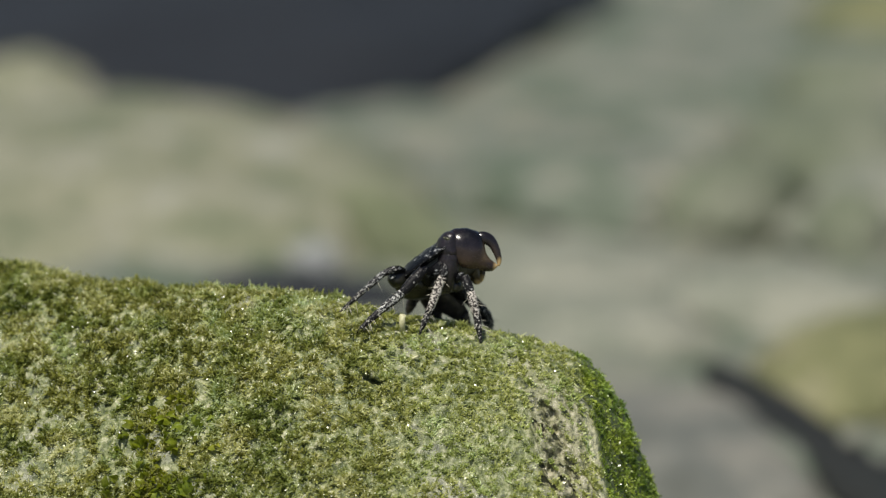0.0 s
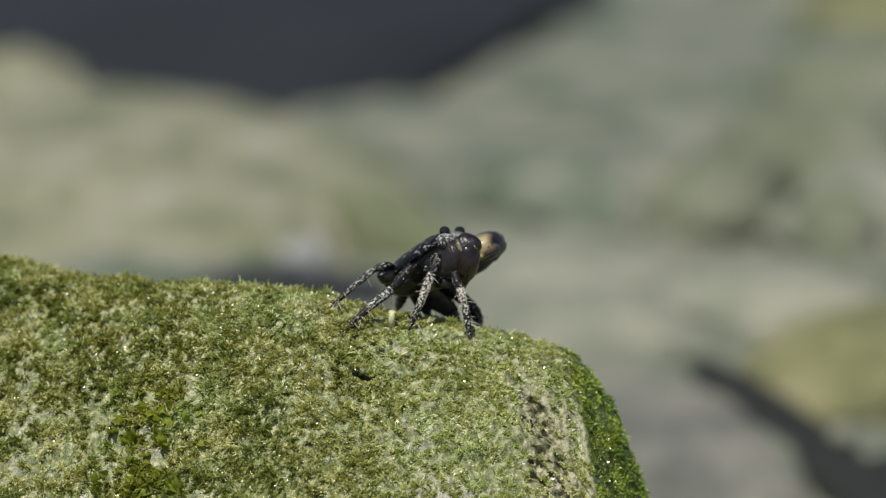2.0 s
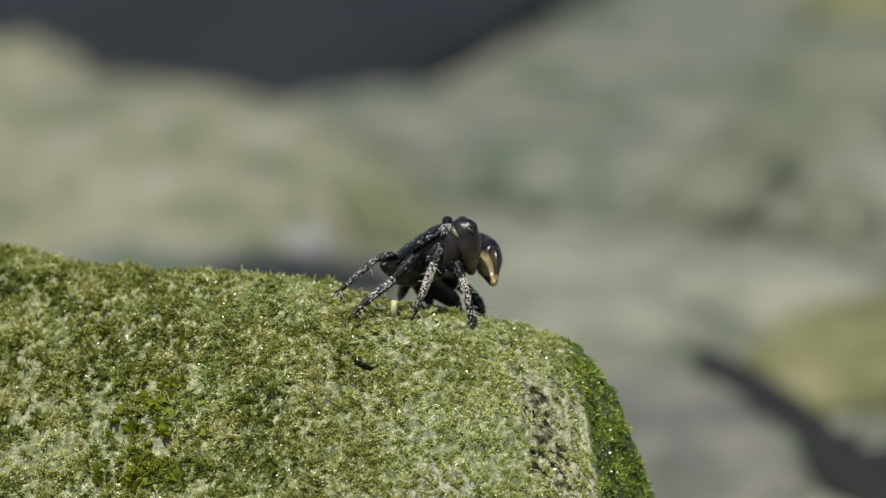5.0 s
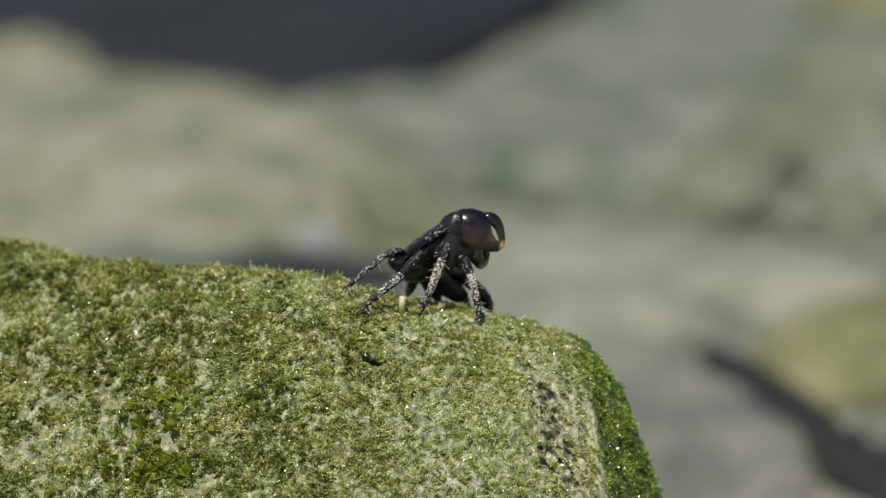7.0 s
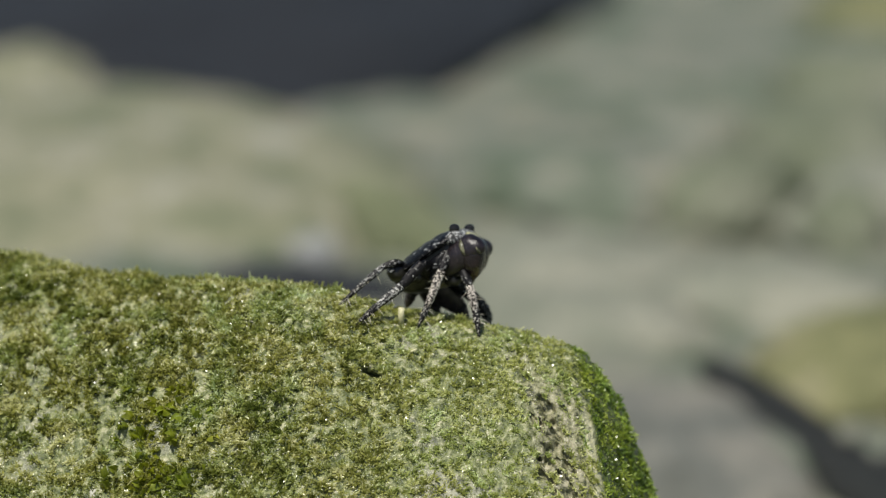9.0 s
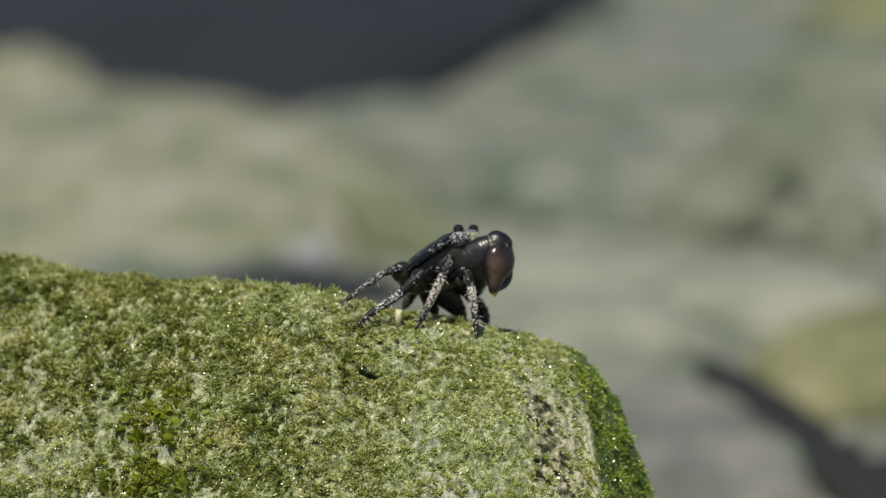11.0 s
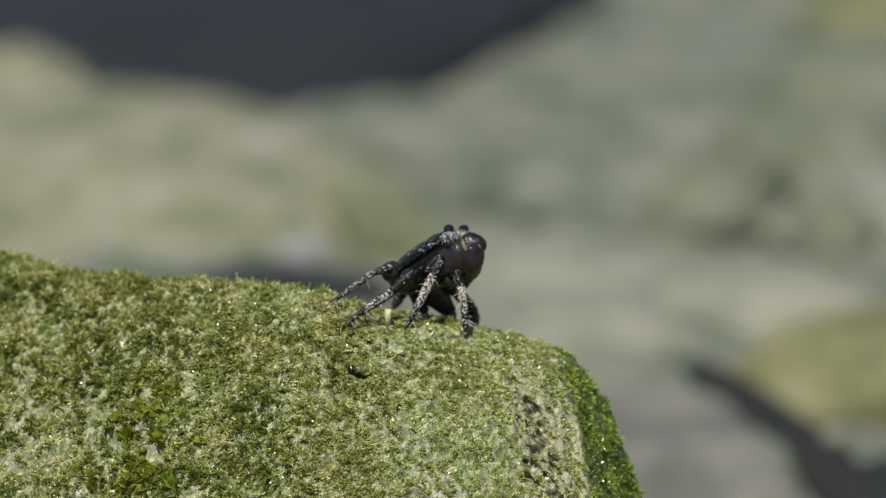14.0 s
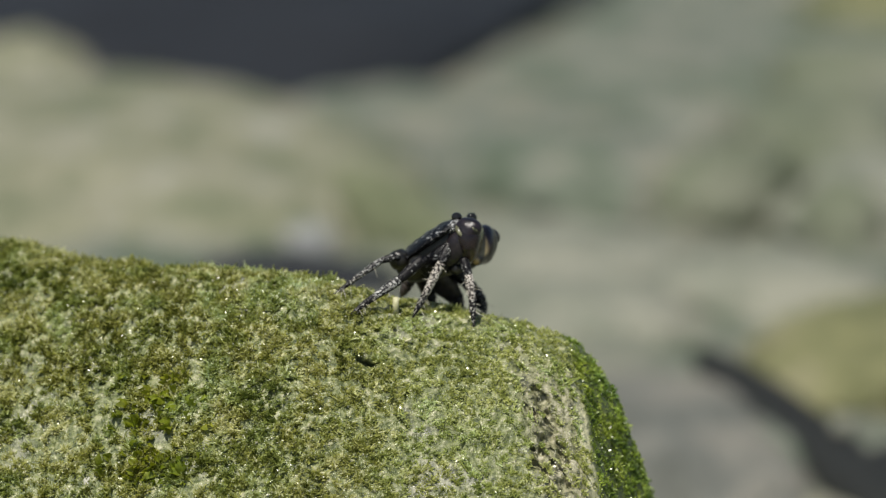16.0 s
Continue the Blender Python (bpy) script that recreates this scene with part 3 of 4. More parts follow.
shore_blob("white_pebble", LIGHT_ROCK, (0.204, 0.700, -0.238), (0.006, 0.008, 0.005), 37.0, "small white pebble lying on the dark gap slab", 0.12)


# ---- the crab ----
# Its own frame leans with the slope it stands on: x along the crest, y away from the viewer, z up; lengths in millimetres below.
crab = tagged(new("crab"), "small black mottled shore crab feeding with raised claws", "crab")
CRAB_AT = pose(0, 0, 0, -PITCH, 0, 0) @ Matrix.Translation((0, 0.012, 0))
crab.matrix_world = CRAB_AT
MM = 0.001
BODY_TURN = Euler((0, radians(-33), radians(-18)), "XYZ").to_matrix()
BODY_AT = Vector((2.0, 0.5, 24.4))


def body_point(f, s, u):
    """Crab frame from body axes: forward, to the far side, up."""
    return (BODY_AT + BODY_TURN @ Vector((f, s, u))) * MM


def body_shell(name, mat, stations, label="", keel=0.0, relief=0.0):
    """Lofted shell from stations (forward, half width, height above, depth below) in millimetres; keel sharpens its side edges."""
    n = 40
    verts = []
    for f, w, h, dn in stations:
        for k in range(n):
            a = 2 * math.pi * k / n
            c, s = math.cos(a), math.sin(a)
            y = w * math.copysign(abs(c) ** 0.62, c)
            z = (h if s > 0 else dn) * math.copysign(abs(s) ** 0.8, s)
            if keel:
                y = w * math.copysign(abs(c) ** 0.8, c)
                z = (1 - keel) * z + keel * (h if s > 0 else -dn) * (1 - abs(y / w) ** 2.6)
            z += relief * noise.fractal(Vector((f * 0.32, y * 0.32, 2.0)), 1.0, 2.0, 4) * (s > 0)
            verts.append(body_point(f, y, z))
    faces = grid_faces(len(stations), n, wrap=True)
    faces.append(tuple(range(n))[::-1])
    faces.append(tuple(range((len(stations) - 1) * n, len(stations) * n)))
    return tagged(mesh_object(name, verts, faces, mat, crab), label)


def curve_stations(rows, steps=4):
    pts, rad = smooth_points([r[:3] for r in rows], [r[3] for r in rows], steps)
    return [(*p, r) for p, r in zip(pts, rad)]


def nodule(name, mat, at, radii, seed, label=""):
    """A small uneven rounded piece of shell."""
    bm = bmesh.new()
    bmesh.ops.create_icosphere(bm, subdivisions=3, radius=1)
    for v in bm.verts:
        k = 1 + 0.16 * noise.fractal(v.co * 1.6 + Vector((seed, 0, 0)), 1.0, 2.0, 3)
        v.co = Vector([(at[i] + v.co[i] * radii[i] * k) * MM for i in range(3)])
    return part(name, bm, mat, crab, label)


def make_body():
    out = []
    out.append(body_shell("carapace", SHELL, curve_stations([(-15.5, 5.0, 0.8, 0.6), (-14.5, 8.5, 2.4, 1.0), (-9, 12.6, 4.6, 1.2), (-1, 14.8, 5.5, 1.3), (7, 15.4, 5.3, 1.3), (12, 14.2, 4.2, 1.2), (14.2, 11.0, 2.6, 1.0), (14.8, 8.0, 1.4, 0.6)], 6), "black carapace with pale flecks", 0.55, 0.55))
    out.append(body_shell("thorax", BELLY, curve_stations([(-16, 5, 0.0, 3.5), (-15, 7.5, 0.2, 5.5), (-11, 10.0, 0.5, 8.0), (-4, 12.0, 0.5, 9.8), (5, 12.8, 0.5, 11.0), (11, 12.0, 0.5, 9.0), (13.0, 9.0, 0.2, 5.0)]), "dull dark olive side and underside"))
    out.append(body_shell("abdomen", PALE_BELLY, curve_stations([(-9, 3.5, -6.0, 7.6), (-4, 6.5, -7.0, 10.6), (3, 8.0, -8.0, 12.2), (8, 6.5, -7.0, 11.2)]), "pale yellowish belly plates"))
    out.append(body_shell("face", FACE, curve_stations([(11, 6.0, 0.6, 6.0), (14.0, 7.8, 0.9, 7.0), (16.2, 6.2, 0.4, 6.0), (17.3, 4.2, -0.4, 4.4)]), "pale yellowish mouthparts", 0.0, 0.4))
    out.append(body_shell("front_margin", FRONT_SHELL, curve_stations([(10.2, 13.6, 3.0, 1.2), (11.2, 14.2, 3.3, 2.4), (12.8, 13.8, 3.4, 3.0), (14.7, 11.8, 2.9, 3.0), (15.8, 9.4, 1.6, 2.4), (16.4, 6.0, 0.4, 0.8)]), "pale speckled front margin", 0.0, 0.5))
    out.append(nodule("leg_base", HIP, (-11.4, -6.6, 19.6), (4.0, 3.6, 3.6), 3.0, "dark rounded hip joint"))
    out.append(nodule("leg_base", HIP, (-4.5, -10.4, 18.2), (3.4, 2.6, 3.0), 5.0, "dark rounded hip joint"))
    out.append(nodule("leg_base", HIP, (3.0, -10.6, 17.6), (3.2, 2.6, 3.2), 8.0, "dark rounded hip joint"))
    out.append(nodule("leg_base", HIP, (9.0, -9.4, 16.8), (2.6, 2.4, 2.6), 11.0, "dark rounded hip joint"))
    out.append(nodule("joint_skin", FRONT_SHELL, (-13.2, -10.6, 19.9), (1.1, 0.9, 1.0), 13.0, "pale spot on the hip joint"))
    for s in (-1, 1):
        bm = bmesh.new()
        c = body_point(14.2, 8.6 * s, 2.6)
        tube(bm, *smooth_points([body_point(13.2, 7.6 * s, 1.2), body_point(14.0, 8.2 * s, 2.2), c], [0.0011, 0.0012, 0.0013], 3))
        stalk = part("eye_stalk", bm, FRONT_SHELL, crab)
        bm = bmesh.new()
        bmesh.ops.create_uvsphere(bm, u_segments=20, v_segments=14, radius=0.0018)
        for v in bm.verts:
            v.co = Vector((v.co.x * 1.08, v.co.y * 1.08, v.co.z * 0.95)) + body_point(14.4, 8.8 * s, 3.2)
        eye = part("eye", bm, EYE_BLACK, crab, "glossy black eye")
        out += [stalk, eye]
    return out


BODY_PARTS = make_body()


def foothold(x, z):
    """How far along the crab's depth axis the boulder's skin lies, in millimetres."""
    for k in range(-600, 200):
        p = CRAB_AT @ (Vector((x, k * 0.1, z)) * MM)
        h, _ = surface(np.array([p.x]), np.array([p.y]))
        if p.z < h[0] + 0.0003:
            return k * 0.1
    return 0.0


def limb(bm, pts, rad, r, spines, flat=0.75, seed=0.0):
    """One limb segment: a swelling tube with worn joints, uneven skin and short spines."""
    seg, sr = smooth_points(pts, rad, 7)
    n = len(seg) - 1
    sr = [x * (0.80 + 0.26 * math.sin(math.pi * min(1.0, 0.10 + 0.86 * i / n)) ** 0.6) for i, x in enumerate(sr)]
    tube(bm, seg, sr, flat=flat, sides=12)
    bm.verts.ensure_lookup_table()
    for v in bm.verts:
        k = noise.fractal(v.co * 900 + Vector((seed, 0, 0)), 1.0, 2.0, 3)
        v.co += Vector((k, k * 0.5, -k)) * 0.00010
    for _ in range(spines):
        i = r.randrange(1, n)
        ang = r.uniform(0, 6.28)
        o = Vector((math.cos(ang), r.uniform(-0.9, 0.2), math.sin(ang))).normalized()
        w = (Vector(seg[i + 1]) - Vector(seg[i])).normalized()
        p = Vector(seg[i]) + o * sr[i] * 0.7
        tube(bm, [p, p + (o + w * 0.9) * 0.0004, p + (o + w * 1.4) * 0.0008], [0.00016, 0.00011, 0.00002], sides=5)


def leg(points, radii, hairs, seed, shin=REAR_SHELL, knee=KNEE_SHELL, toe=TOE_SHELL, label="", flat=0.6):
    """A walking leg pivoted at its foot: upper limb, knee, shin and pointed toe; points from hip to toe."""
    if points[-1][1] < 0:
        shift = foothold(points[-1][0], points[-1][2]) - points[-1][1]
        points = [(x, y + shift * min(1.0, (i / 6) ** 0.8), z) for i, (x, y, z) in enumerate(points)]
    foot = Vector(points[-1]) * MM
    pts = [Vector(p) * MM - foot for p in points]
    rad = [r * MM for r in radii]
    r = random.Random(seed)
    bm = bmesh.new()
    tube(bm, *smooth_points(pts[:3], rad[:3], 6), flat=flat, sides=14)
    upper = part("leg", bm, knee if knee is DARK_UNDER else SHELL, crab, label)
    upper.location = foot
    for name, a, b, mat, spines in (("knee", 2, 3, knee, 3), ("shin", 3, 4, shin, 8), ("toe", 4, 6, toe, 12)):
        bm = bmesh.new()
        run, width = pts[a:b + 1], rad[a:b + 1]
        if b - a == 1:
            run, width = [run[0], run[0].lerp(run[1], 0.5), run[1]], [width[0], (width[0] + width[1]) * 0.52, width[1]]
        limb(bm, run, width, r, spines if hairs else 0, seed=seed * 3.7 + a)
        part(name, bm, mat, upper)
    bm = bmesh.new()
    for _ in range(hairs):
        i = r.choice((3, 3, 4, 4, 5))
        p = pts[i].lerp(pts[i + 1], r.random() * (0.3 if i == 5 else 1.0))
        w = (pts[i + 1] - pts[i]).normalized()
        o = Vector((r.uniform(-0.6, 1), r.uniform(-0.7, 0.2), r.uniform(-0.6, 0.6)))
        o = (o - w * o.dot(w)).normalized() + w * r.uniform(0.2, 0.7)
        ln = r.uniform(2.6, 5.4) * MM
        tube(bm, [p, p + o * ln * 0.6, p + o * ln + Vector((0, 0, -0.0003))], [0.00008, 0.00007, 0.00003], sides=4)
    if hairs:
        part("bristle", bm, BRISTLE, upper, "pale stiff bristles")
    else:
        bm.free()
    return upper


def make_legs():
    legs = []
    legs.append(leg([(-8.5, -6, 20.8), (-9.8, -10, 22.0), (-11.4, -13, 22.8), (-16.2, -14, 21.2), (-23.6, -15.5, 14.8), (-28.0, -17, 10.8), (-32.6, -18, 6.6)], [1.2, 1.25, 1.25, 1.25, 1.00, 0.75, 0.2], 9, 1))
    legs.append(leg([(3, -5, 17.5), (-0.5, -12, 20.2), (-2.2, -16.0, 22.4), (-9.6, -16.5, 14.2), (-17.6, -18.0, 7.6), (-22.0, -19.5, 3.8), (-25.9, -21, -0.1)], [3.4, 3.2, 1.9, 1.75, 1.35, 1.00, 0.25], 15, 2))
    legs.append(leg([(-0.5, -5, 14.5), (2.8, -12.5, 21.0), (6.8, -14.5, 26.6), (4.7, -16.5, 20.0), (-0.2, -18, 7.4), (-1.9, -19.5, 3.6), (-3.7, -20.5, -0.8)], [3.2, 3.4, 1.6, 1.65, 1.30, 1.00, 0.25], 20, 3, LEG_SHELL))
    legs.append(leg([(6, -8, 16), (9.5, -12, 19.4), (12.2, -13.5, 20.2), (14.6, -15, 14.6), (16.8, -16.5, 5.8), (17.5, -17.5, 1.2), (18.3, -18.2, -3.6)], [2.0, 1.9, 1.60, 1.60, 1.40, 1.05, 0.3], 14, 4, LEG_SHELL))
    legs.append(leg([(-3, 8, 16), (-4.5, 12, 14), (-5.5, 14, 12.5), (-6.2, 15, 10.8), (-6.8, 16, 9.2), (-7.4, 17, 7.8), (-8.0, 18, 6.2)], [2.4, 2.4, 2.1, 1.9, 1.7, 1.3, 0.5], 0, 5, DARK_UNDER, DARK_UNDER, DARK_UNDER))
    legs.append(leg([(-2, 8, 16), (-1, 13, 13), (1, 16, 9), (1.8, 17.5, 7), (2.4, 18.5, 5), (2.8, 19.5, 3.2), (3.0, 20, 1.6)], [3.2, 3.2, 2.8, 2.5, 2.2, 1.7, 0.9], 0, 6, DARK_UNDER, DARK_UNDER, DARK_UNDER))
    legs.append(leg([(1, 9, 16), (6, 13, 11.5), (11.2, 17, 6.2), (12.4, 18.5, 4.8), (13.0, 20, 3.6), (13.4, 21, 2.2), (13.6, 22, 0.8)], [4.6, 5.0, 3.0, 2.2, 1.8, 1.5, 0.7], 0, 7, DARK_UNDER, DARK_UNDER, DARK_UNDER))
    legs.append(leg([(8, 9, 16), (14, 13, 12), (17.6, 17, 8.6), (19.4, 18.5, 6.6), (20.6, 20, 4.6), (21.4, 21, 2.8), (22.0, 22, 0.4)], [2.4, 2.4, 2.3, 2.4, 2.2, 1.8, 0.8], 4, 8, TOE_SHELL))
    return legs


LEGS = make_legs()


def make_claw(mirror, gape_colour):
    """A claw round its palm's centre: fingers along +x, hinge above; mirror flips it for the far side."""
    n = 22

    def loft(rows):
        bm = bmesh.new()
        rings = []
        for x, zc, h, w in rows:
            ring = []
            for k in range(n):
                a = 2 * math.pi * k / n
                k2 = 1 + 0.07 * noise.fractal(Vector((x * 0.30, math.cos(a) * 1.6, math.sin(a) * 1.6)), 1.0, 2.0, 3)
                ring.append(bm.verts.new(Vector((x, mirror * math.cos(a) * w * k2, zc + math.sin(a) * h * k2)) * MM))
            rings.append(ring)
        for r0, r1 in zip(rings, rings[1:]):
            for k in range(n):
                bm.faces.new((r0[k], r0[(k + 1) % n], r1[(k + 1) % n], r1[k]))
        bm.faces.new(rings[0][::-1])
        bm.faces.new(rings[-1])
        bmesh.ops.recalc_face_normals(bm, faces=bm.faces)
        return bm

    palm_rows = curve_stations([(-7.8, 1.2, 1.4, 1.3), (-7.0, 1.0, 3.6, 2.9), (-4.4, 0.4, 6.0, 4.3), (-0.5, 0.0, 6.9, 4.9), (3.2, -0.5, 6.7, 4.5), (5.6, -1.6, 5.4, 3.6), (7.2, -3.4, 3.5, 2.8), (8.8, -4.5, 2.5, 2.1), (10.6, -4.9, 1.7, 1.5), (12.2, -4.4, 0.4, 0.4)])
    palm = part("claw", loft(palm_rows), claw_material(mirror, gape_colour, 10.2, 11.6, 0.0050, 0.0068, -0.0042, -0.0028), crab, "dark brown glossy claw")
    bm = bmesh.new()
    pts, rad = smooth_points([Vector(q) * MM for q in ((-2.8, 0, 0.2), (-0.8, 0, 1.3), (1.4, 0, 1.7), (3.6, 0, 0.9), (5.6, 0, -0.8), (7.2, 0, -2.8), (8.2, 0, -4.6), (8.6, 0, -6.0))], [q * MM for q in (1.5, 2.3, 2.2, 1.85, 1.5, 1.2, 0.85, 0.25)], 4)
    tube(bm, pts, rad, flat=0.8, sides=14)
    bmesh.ops.recalc_face_normals(bm, faces=bm.faces)
    finger = part("movable_finger", bm, claw_material(mirror, gape_colour, 7.0, 8.0, 0.0060, 0.0040, -0.0012, -0.0026, 0.2), palm, "dark hooked finger with an ochre tip")
    bm = loft(curve_stations([(-6.5, -1.0, 3.6, 2.6), (-2.0, -0.9, 5.0, 3.5), (3.0, -0.5, 5.5, 4.0), (6.0, -0.2, 5.2, 4.0), (7.8, 0.1, 4.6, 3.7)]))
    arm = part("claw_arm", bm, ARM, crab, "wrinkled violet-black claw arm")
    bm = loft(curve_stations([(6.2, 0.1, 4.2, 3.6), (7.4, 0.2, 4.8, 4.0), (9.0, 0.4, 5.0, 4.1), (11.0, 0.5, 4.5, 3.8), (12.6, 0.2, 3.5, 3.1), (14.0, -0.2, 2.4, 2.1), (14.8, -0.4, 0.9, 0.8)]))
    part("wrist", bm, WRIST, arm, "glossy black rounded wrist")
    bm = bmesh.new()
    for at, size, thick, a0, a1 in ((8.0, 4.0, 1.15, 80, 250), (12.8, 3.3, 0.55, 190, 262)):
        ring = []
        for k in range(25):
            a = radians(a0 + (a1 - a0) * k / 24)
            ring.append(Vector((at, mirror * math.cos(a) * size * 0.86, 0.35 + math.sin(a) * size)) * MM)
        tube(bm, ring, [(0.08 + thick * math.sin(math.pi * k / 24) ** 1.5) * MM for k in range(25)], flat=0.9, sides=10, side_way=Vector((1, 0, 0)))
    part("joint_rim", bm, RIM, arm, "pale olive rim of the joint")
    return palm, finger, arm


RIM = plain_material("joint_skin", (0.030, 0.032, 0.018), (0.19, 0.19, 0.115), 420, 0.30)
ARM = arm_material()
WRIST = plain_material("wrist_shell", (0.006, 0.005, 0.007), (0.018, 0.013, 0.016), 420, 0.33, 0.9)
NEAR_CLAW = make_claw(1, (0.10, 0.068, 0.036))
FAR_CLAW = make_claw(-1, (0.42, 0.34, 0.18))

# ---- small things on the boulder ----


def on_boulder(x, y):
    z, n = surface(np.array([x]), np.array([y]))
    return Vector((x, y, z[0])), Vector(n[0])


def straw_bit(x, y, length, radius, way, label):
    p, n = on_boulder(x, y)
    bm = bmesh.new()
    w = Vector(way).normalized()
    tube(bm, [p - w * 0.0006, p + w * length * 0.5, p + w * length], [radius, radius * 1.05, radius * 0.95], sides=9)
    return tagged(part("straw_bit", bm, STRAW, None), label, "debris")


straw_bit(-0.0097, -0.0042, 0.0058, 0.0011, (0.02, 0, 1), "short pale straw stub standing in the algae")
straw_bit(-0.0069, -0.0168, 0.0036, 0.0004, (0.8, -0.3, 0.45), "tiny pale straw bit lying in the algae")


def sea_lettuce(x, y, size, seed):
    """A crinkled translucent leaf."""
    r = random.Random(seed)
    p, n = on_boulder(x, y + float(set_back(x)))
    up = (n + Vector((r.uniform(-0.6, 0.6), r.uniform(-0.6, 0.2), r.uniform(-0.2, 0.5)))).normalized()
    a = up.cross(Vector((r.uniform(-1, 1), r.uniform(-1, 1), 0.2))).normalized()
    b = up.cross(a)
    verts = []
    nu, nv = 6, 6
    for i in range(nu):
        u = i / (nu - 1)
        for j in range(nv):
            v = j / (nv - 1) - 0.5
            w = size * (0.25 + 0.75 * math.sin(math.pi * min(u * 0.75 + 0.1, 1)))
            q = p + up * (size * 1.1 * u) + a * (w * v) + b * (size * (0.26 * math.sin(7 * v + seed) * u + 0.16 * math.sin(9 * u + 2 * seed) * v + 0.5 * u * u))
            verts.append(q + n * (-0.0004))
    me = mesh_object("sea_lettuce", verts, grid_faces(nu, nv), LEAF)
    return tagged(me, "small crinkled bright green sea lettuce leaf", "seaweed", "sea lettuce leaves")


r0 = random.Random(4)
for k in range(90):
    d = r0.uniform(0.038, 0.070)
    sea_lettuce(r0.gauss(-0.094, 0.009) - 0.12 * (d - 0.05), -d, r0.uniform(0.0022, 0.0046), k)


def white_crust(x, y, size, seed):
    """A flat limy crust on the stone."""
    p, n = on_boulder(x, y + float(set_back(x)))
    bm = bmesh.new()
    bmesh.ops.create_icosphere(bm, subdivisions=3, radius=1)
    turn = n.to_track_quat("Z", "Y").to_matrix()
    for v in bm.verts:
        k = 1 + 0.45 * noise.fractal(v.co * 1.6 + Vector((seed, 0, 0)), 1.0, 2.0, 3)
        v.co = p + turn @ Vector((v.co.x * size * k, v.co.y * size * 0.8 * k, v.co.z * size * 0.10))
    ob = part("limy_crust", bm, CRUST, None)
    return tagged(ob, "whitish limy crust on the boulder among algae", "crust", "limy crusts")


for k, (x, y, size) in enumerate([(-0.0974, -0.0240, 0.0027), (-0.1126, -0.0190, 0.0020), (-0.118, -0.0705, 0.0030)]):
    white_crust(x, y, size, k * 3.3)


# ---- what moves ----
# Claw rows: seconds, palm centre x and z and depth y in millimetres, tilt (fingers dip below level), swing (fingers away from the viewer), gape and, where the claw turns on its axis, roll.
NEAR_ROWS = [
    (0, 13.0, 30.2, -11, 10, 5, 5),
    (0.1, 13.2, 27.6, -11, 30, 50, 13),
    (0.2, 13.6, 25.6, -11, 14, 80, 3),
    (0.7, 13.6, 25.6, -11, 14, 80, 3),
    (0.8, 14.4, 26.6, -11, 35, 60, 4),
    (0.9, 14.8, 28.6, -11, 28, 28, 13),
    (1, 14.6, 30.0, -11, 14, 8, -3),
    (1.1, 14.4, 31.2, -11, 6, 0, -3),
    (1.2, 14.2, 30.4, -11, 14, 5, -3),
    (1.3, 12.8, 28.0, -11, 35, 45, 13),
    (1.4, 13.6, 25.6, -11, 16, 78, 3),
    (1.7, 14.2, 25.4, -11, 18, 88, 3),
    (2, 16.4, 24.8, -11, 36, 112, 3),
    (2.2, 15.4, 24.4, -10, 42, 148, 2),
    (4.1, 15.4, 24.4, -10, 42, 148, 2),
    (4.5, 16.8, 24.4, -10, 46, 140, 2),
    (4.7, 16.8, 25.2, -11, 40, 118, 2),
    (5.2, 15.6, 27.6, -11, 35, 60, 5),
    (5.8, 14.0, 26.0, -11, 18, 75, 3),
    (6.4, 15.2, 27.6, -11, 28, 40, 5),
    (6.8, 15.4, 29.8, -11, 14, 8, -3),
    (6.9, 15.0, 32.0, -11, 2, 2, -3),
    (7, 15.2, 31.0, -11, 10, 6, -4),
    (7.1, 14.4, 27.6, -11, 35, 45, 13),
    (7.2, 15.0, 24.6, -11, 18, 86, 3),
    (9.2, 15.4, 24.6, -11, 20, 95, 3),
    (9.8, 16.4, 25.2, -11, 34, 84, 3),
    (10.6, 22.0, 24.6, -12, 64, 66, -6),
    (11.3, 27.6, 23.8, -12, 86, 52, -24),
    (11.5, 24.4, 23.4, -12, 82, 60, -20),
    (11.8, 24.4, 24.2, -12, 78, 60, -16),
    (12, 25.8, 26.6, -12, 32, 60, -2),
    (12.2, 27.4, 28.8, -12, -4, 74, 0),
    (12.5, 28.1, 27.8, -12, -4, 74, 2),
    (12.6, 30.2, 25.8, -12, -10, 68, 2),
    (12.7, 30.4, 22.6, -12, -10, 76, 2),
    (12.8, 28.6, 19.6, -12, -6, 88, 2),
    (12.9, 25.8, 16.6, -12, 10, 112, 2),
    (13, 23.6, 15.8, -11, 34, 134, 2),
    (13.3, 21.0, 18.6, -11, 34, 138, 2),
    (13.6, 20.3, 20.6, -11, 40, 128, 2),
    (13.9, 19.2, 25.0, -11, 34, 114, 2),
    (15.4, 18.8, 25.2, -11, 32, 112, 2),
    (15.7, 15.4, 27.0, -11, 30, 100, 2),
    (16, 15.4, 27.0, -11, 30, 100, 2),
]
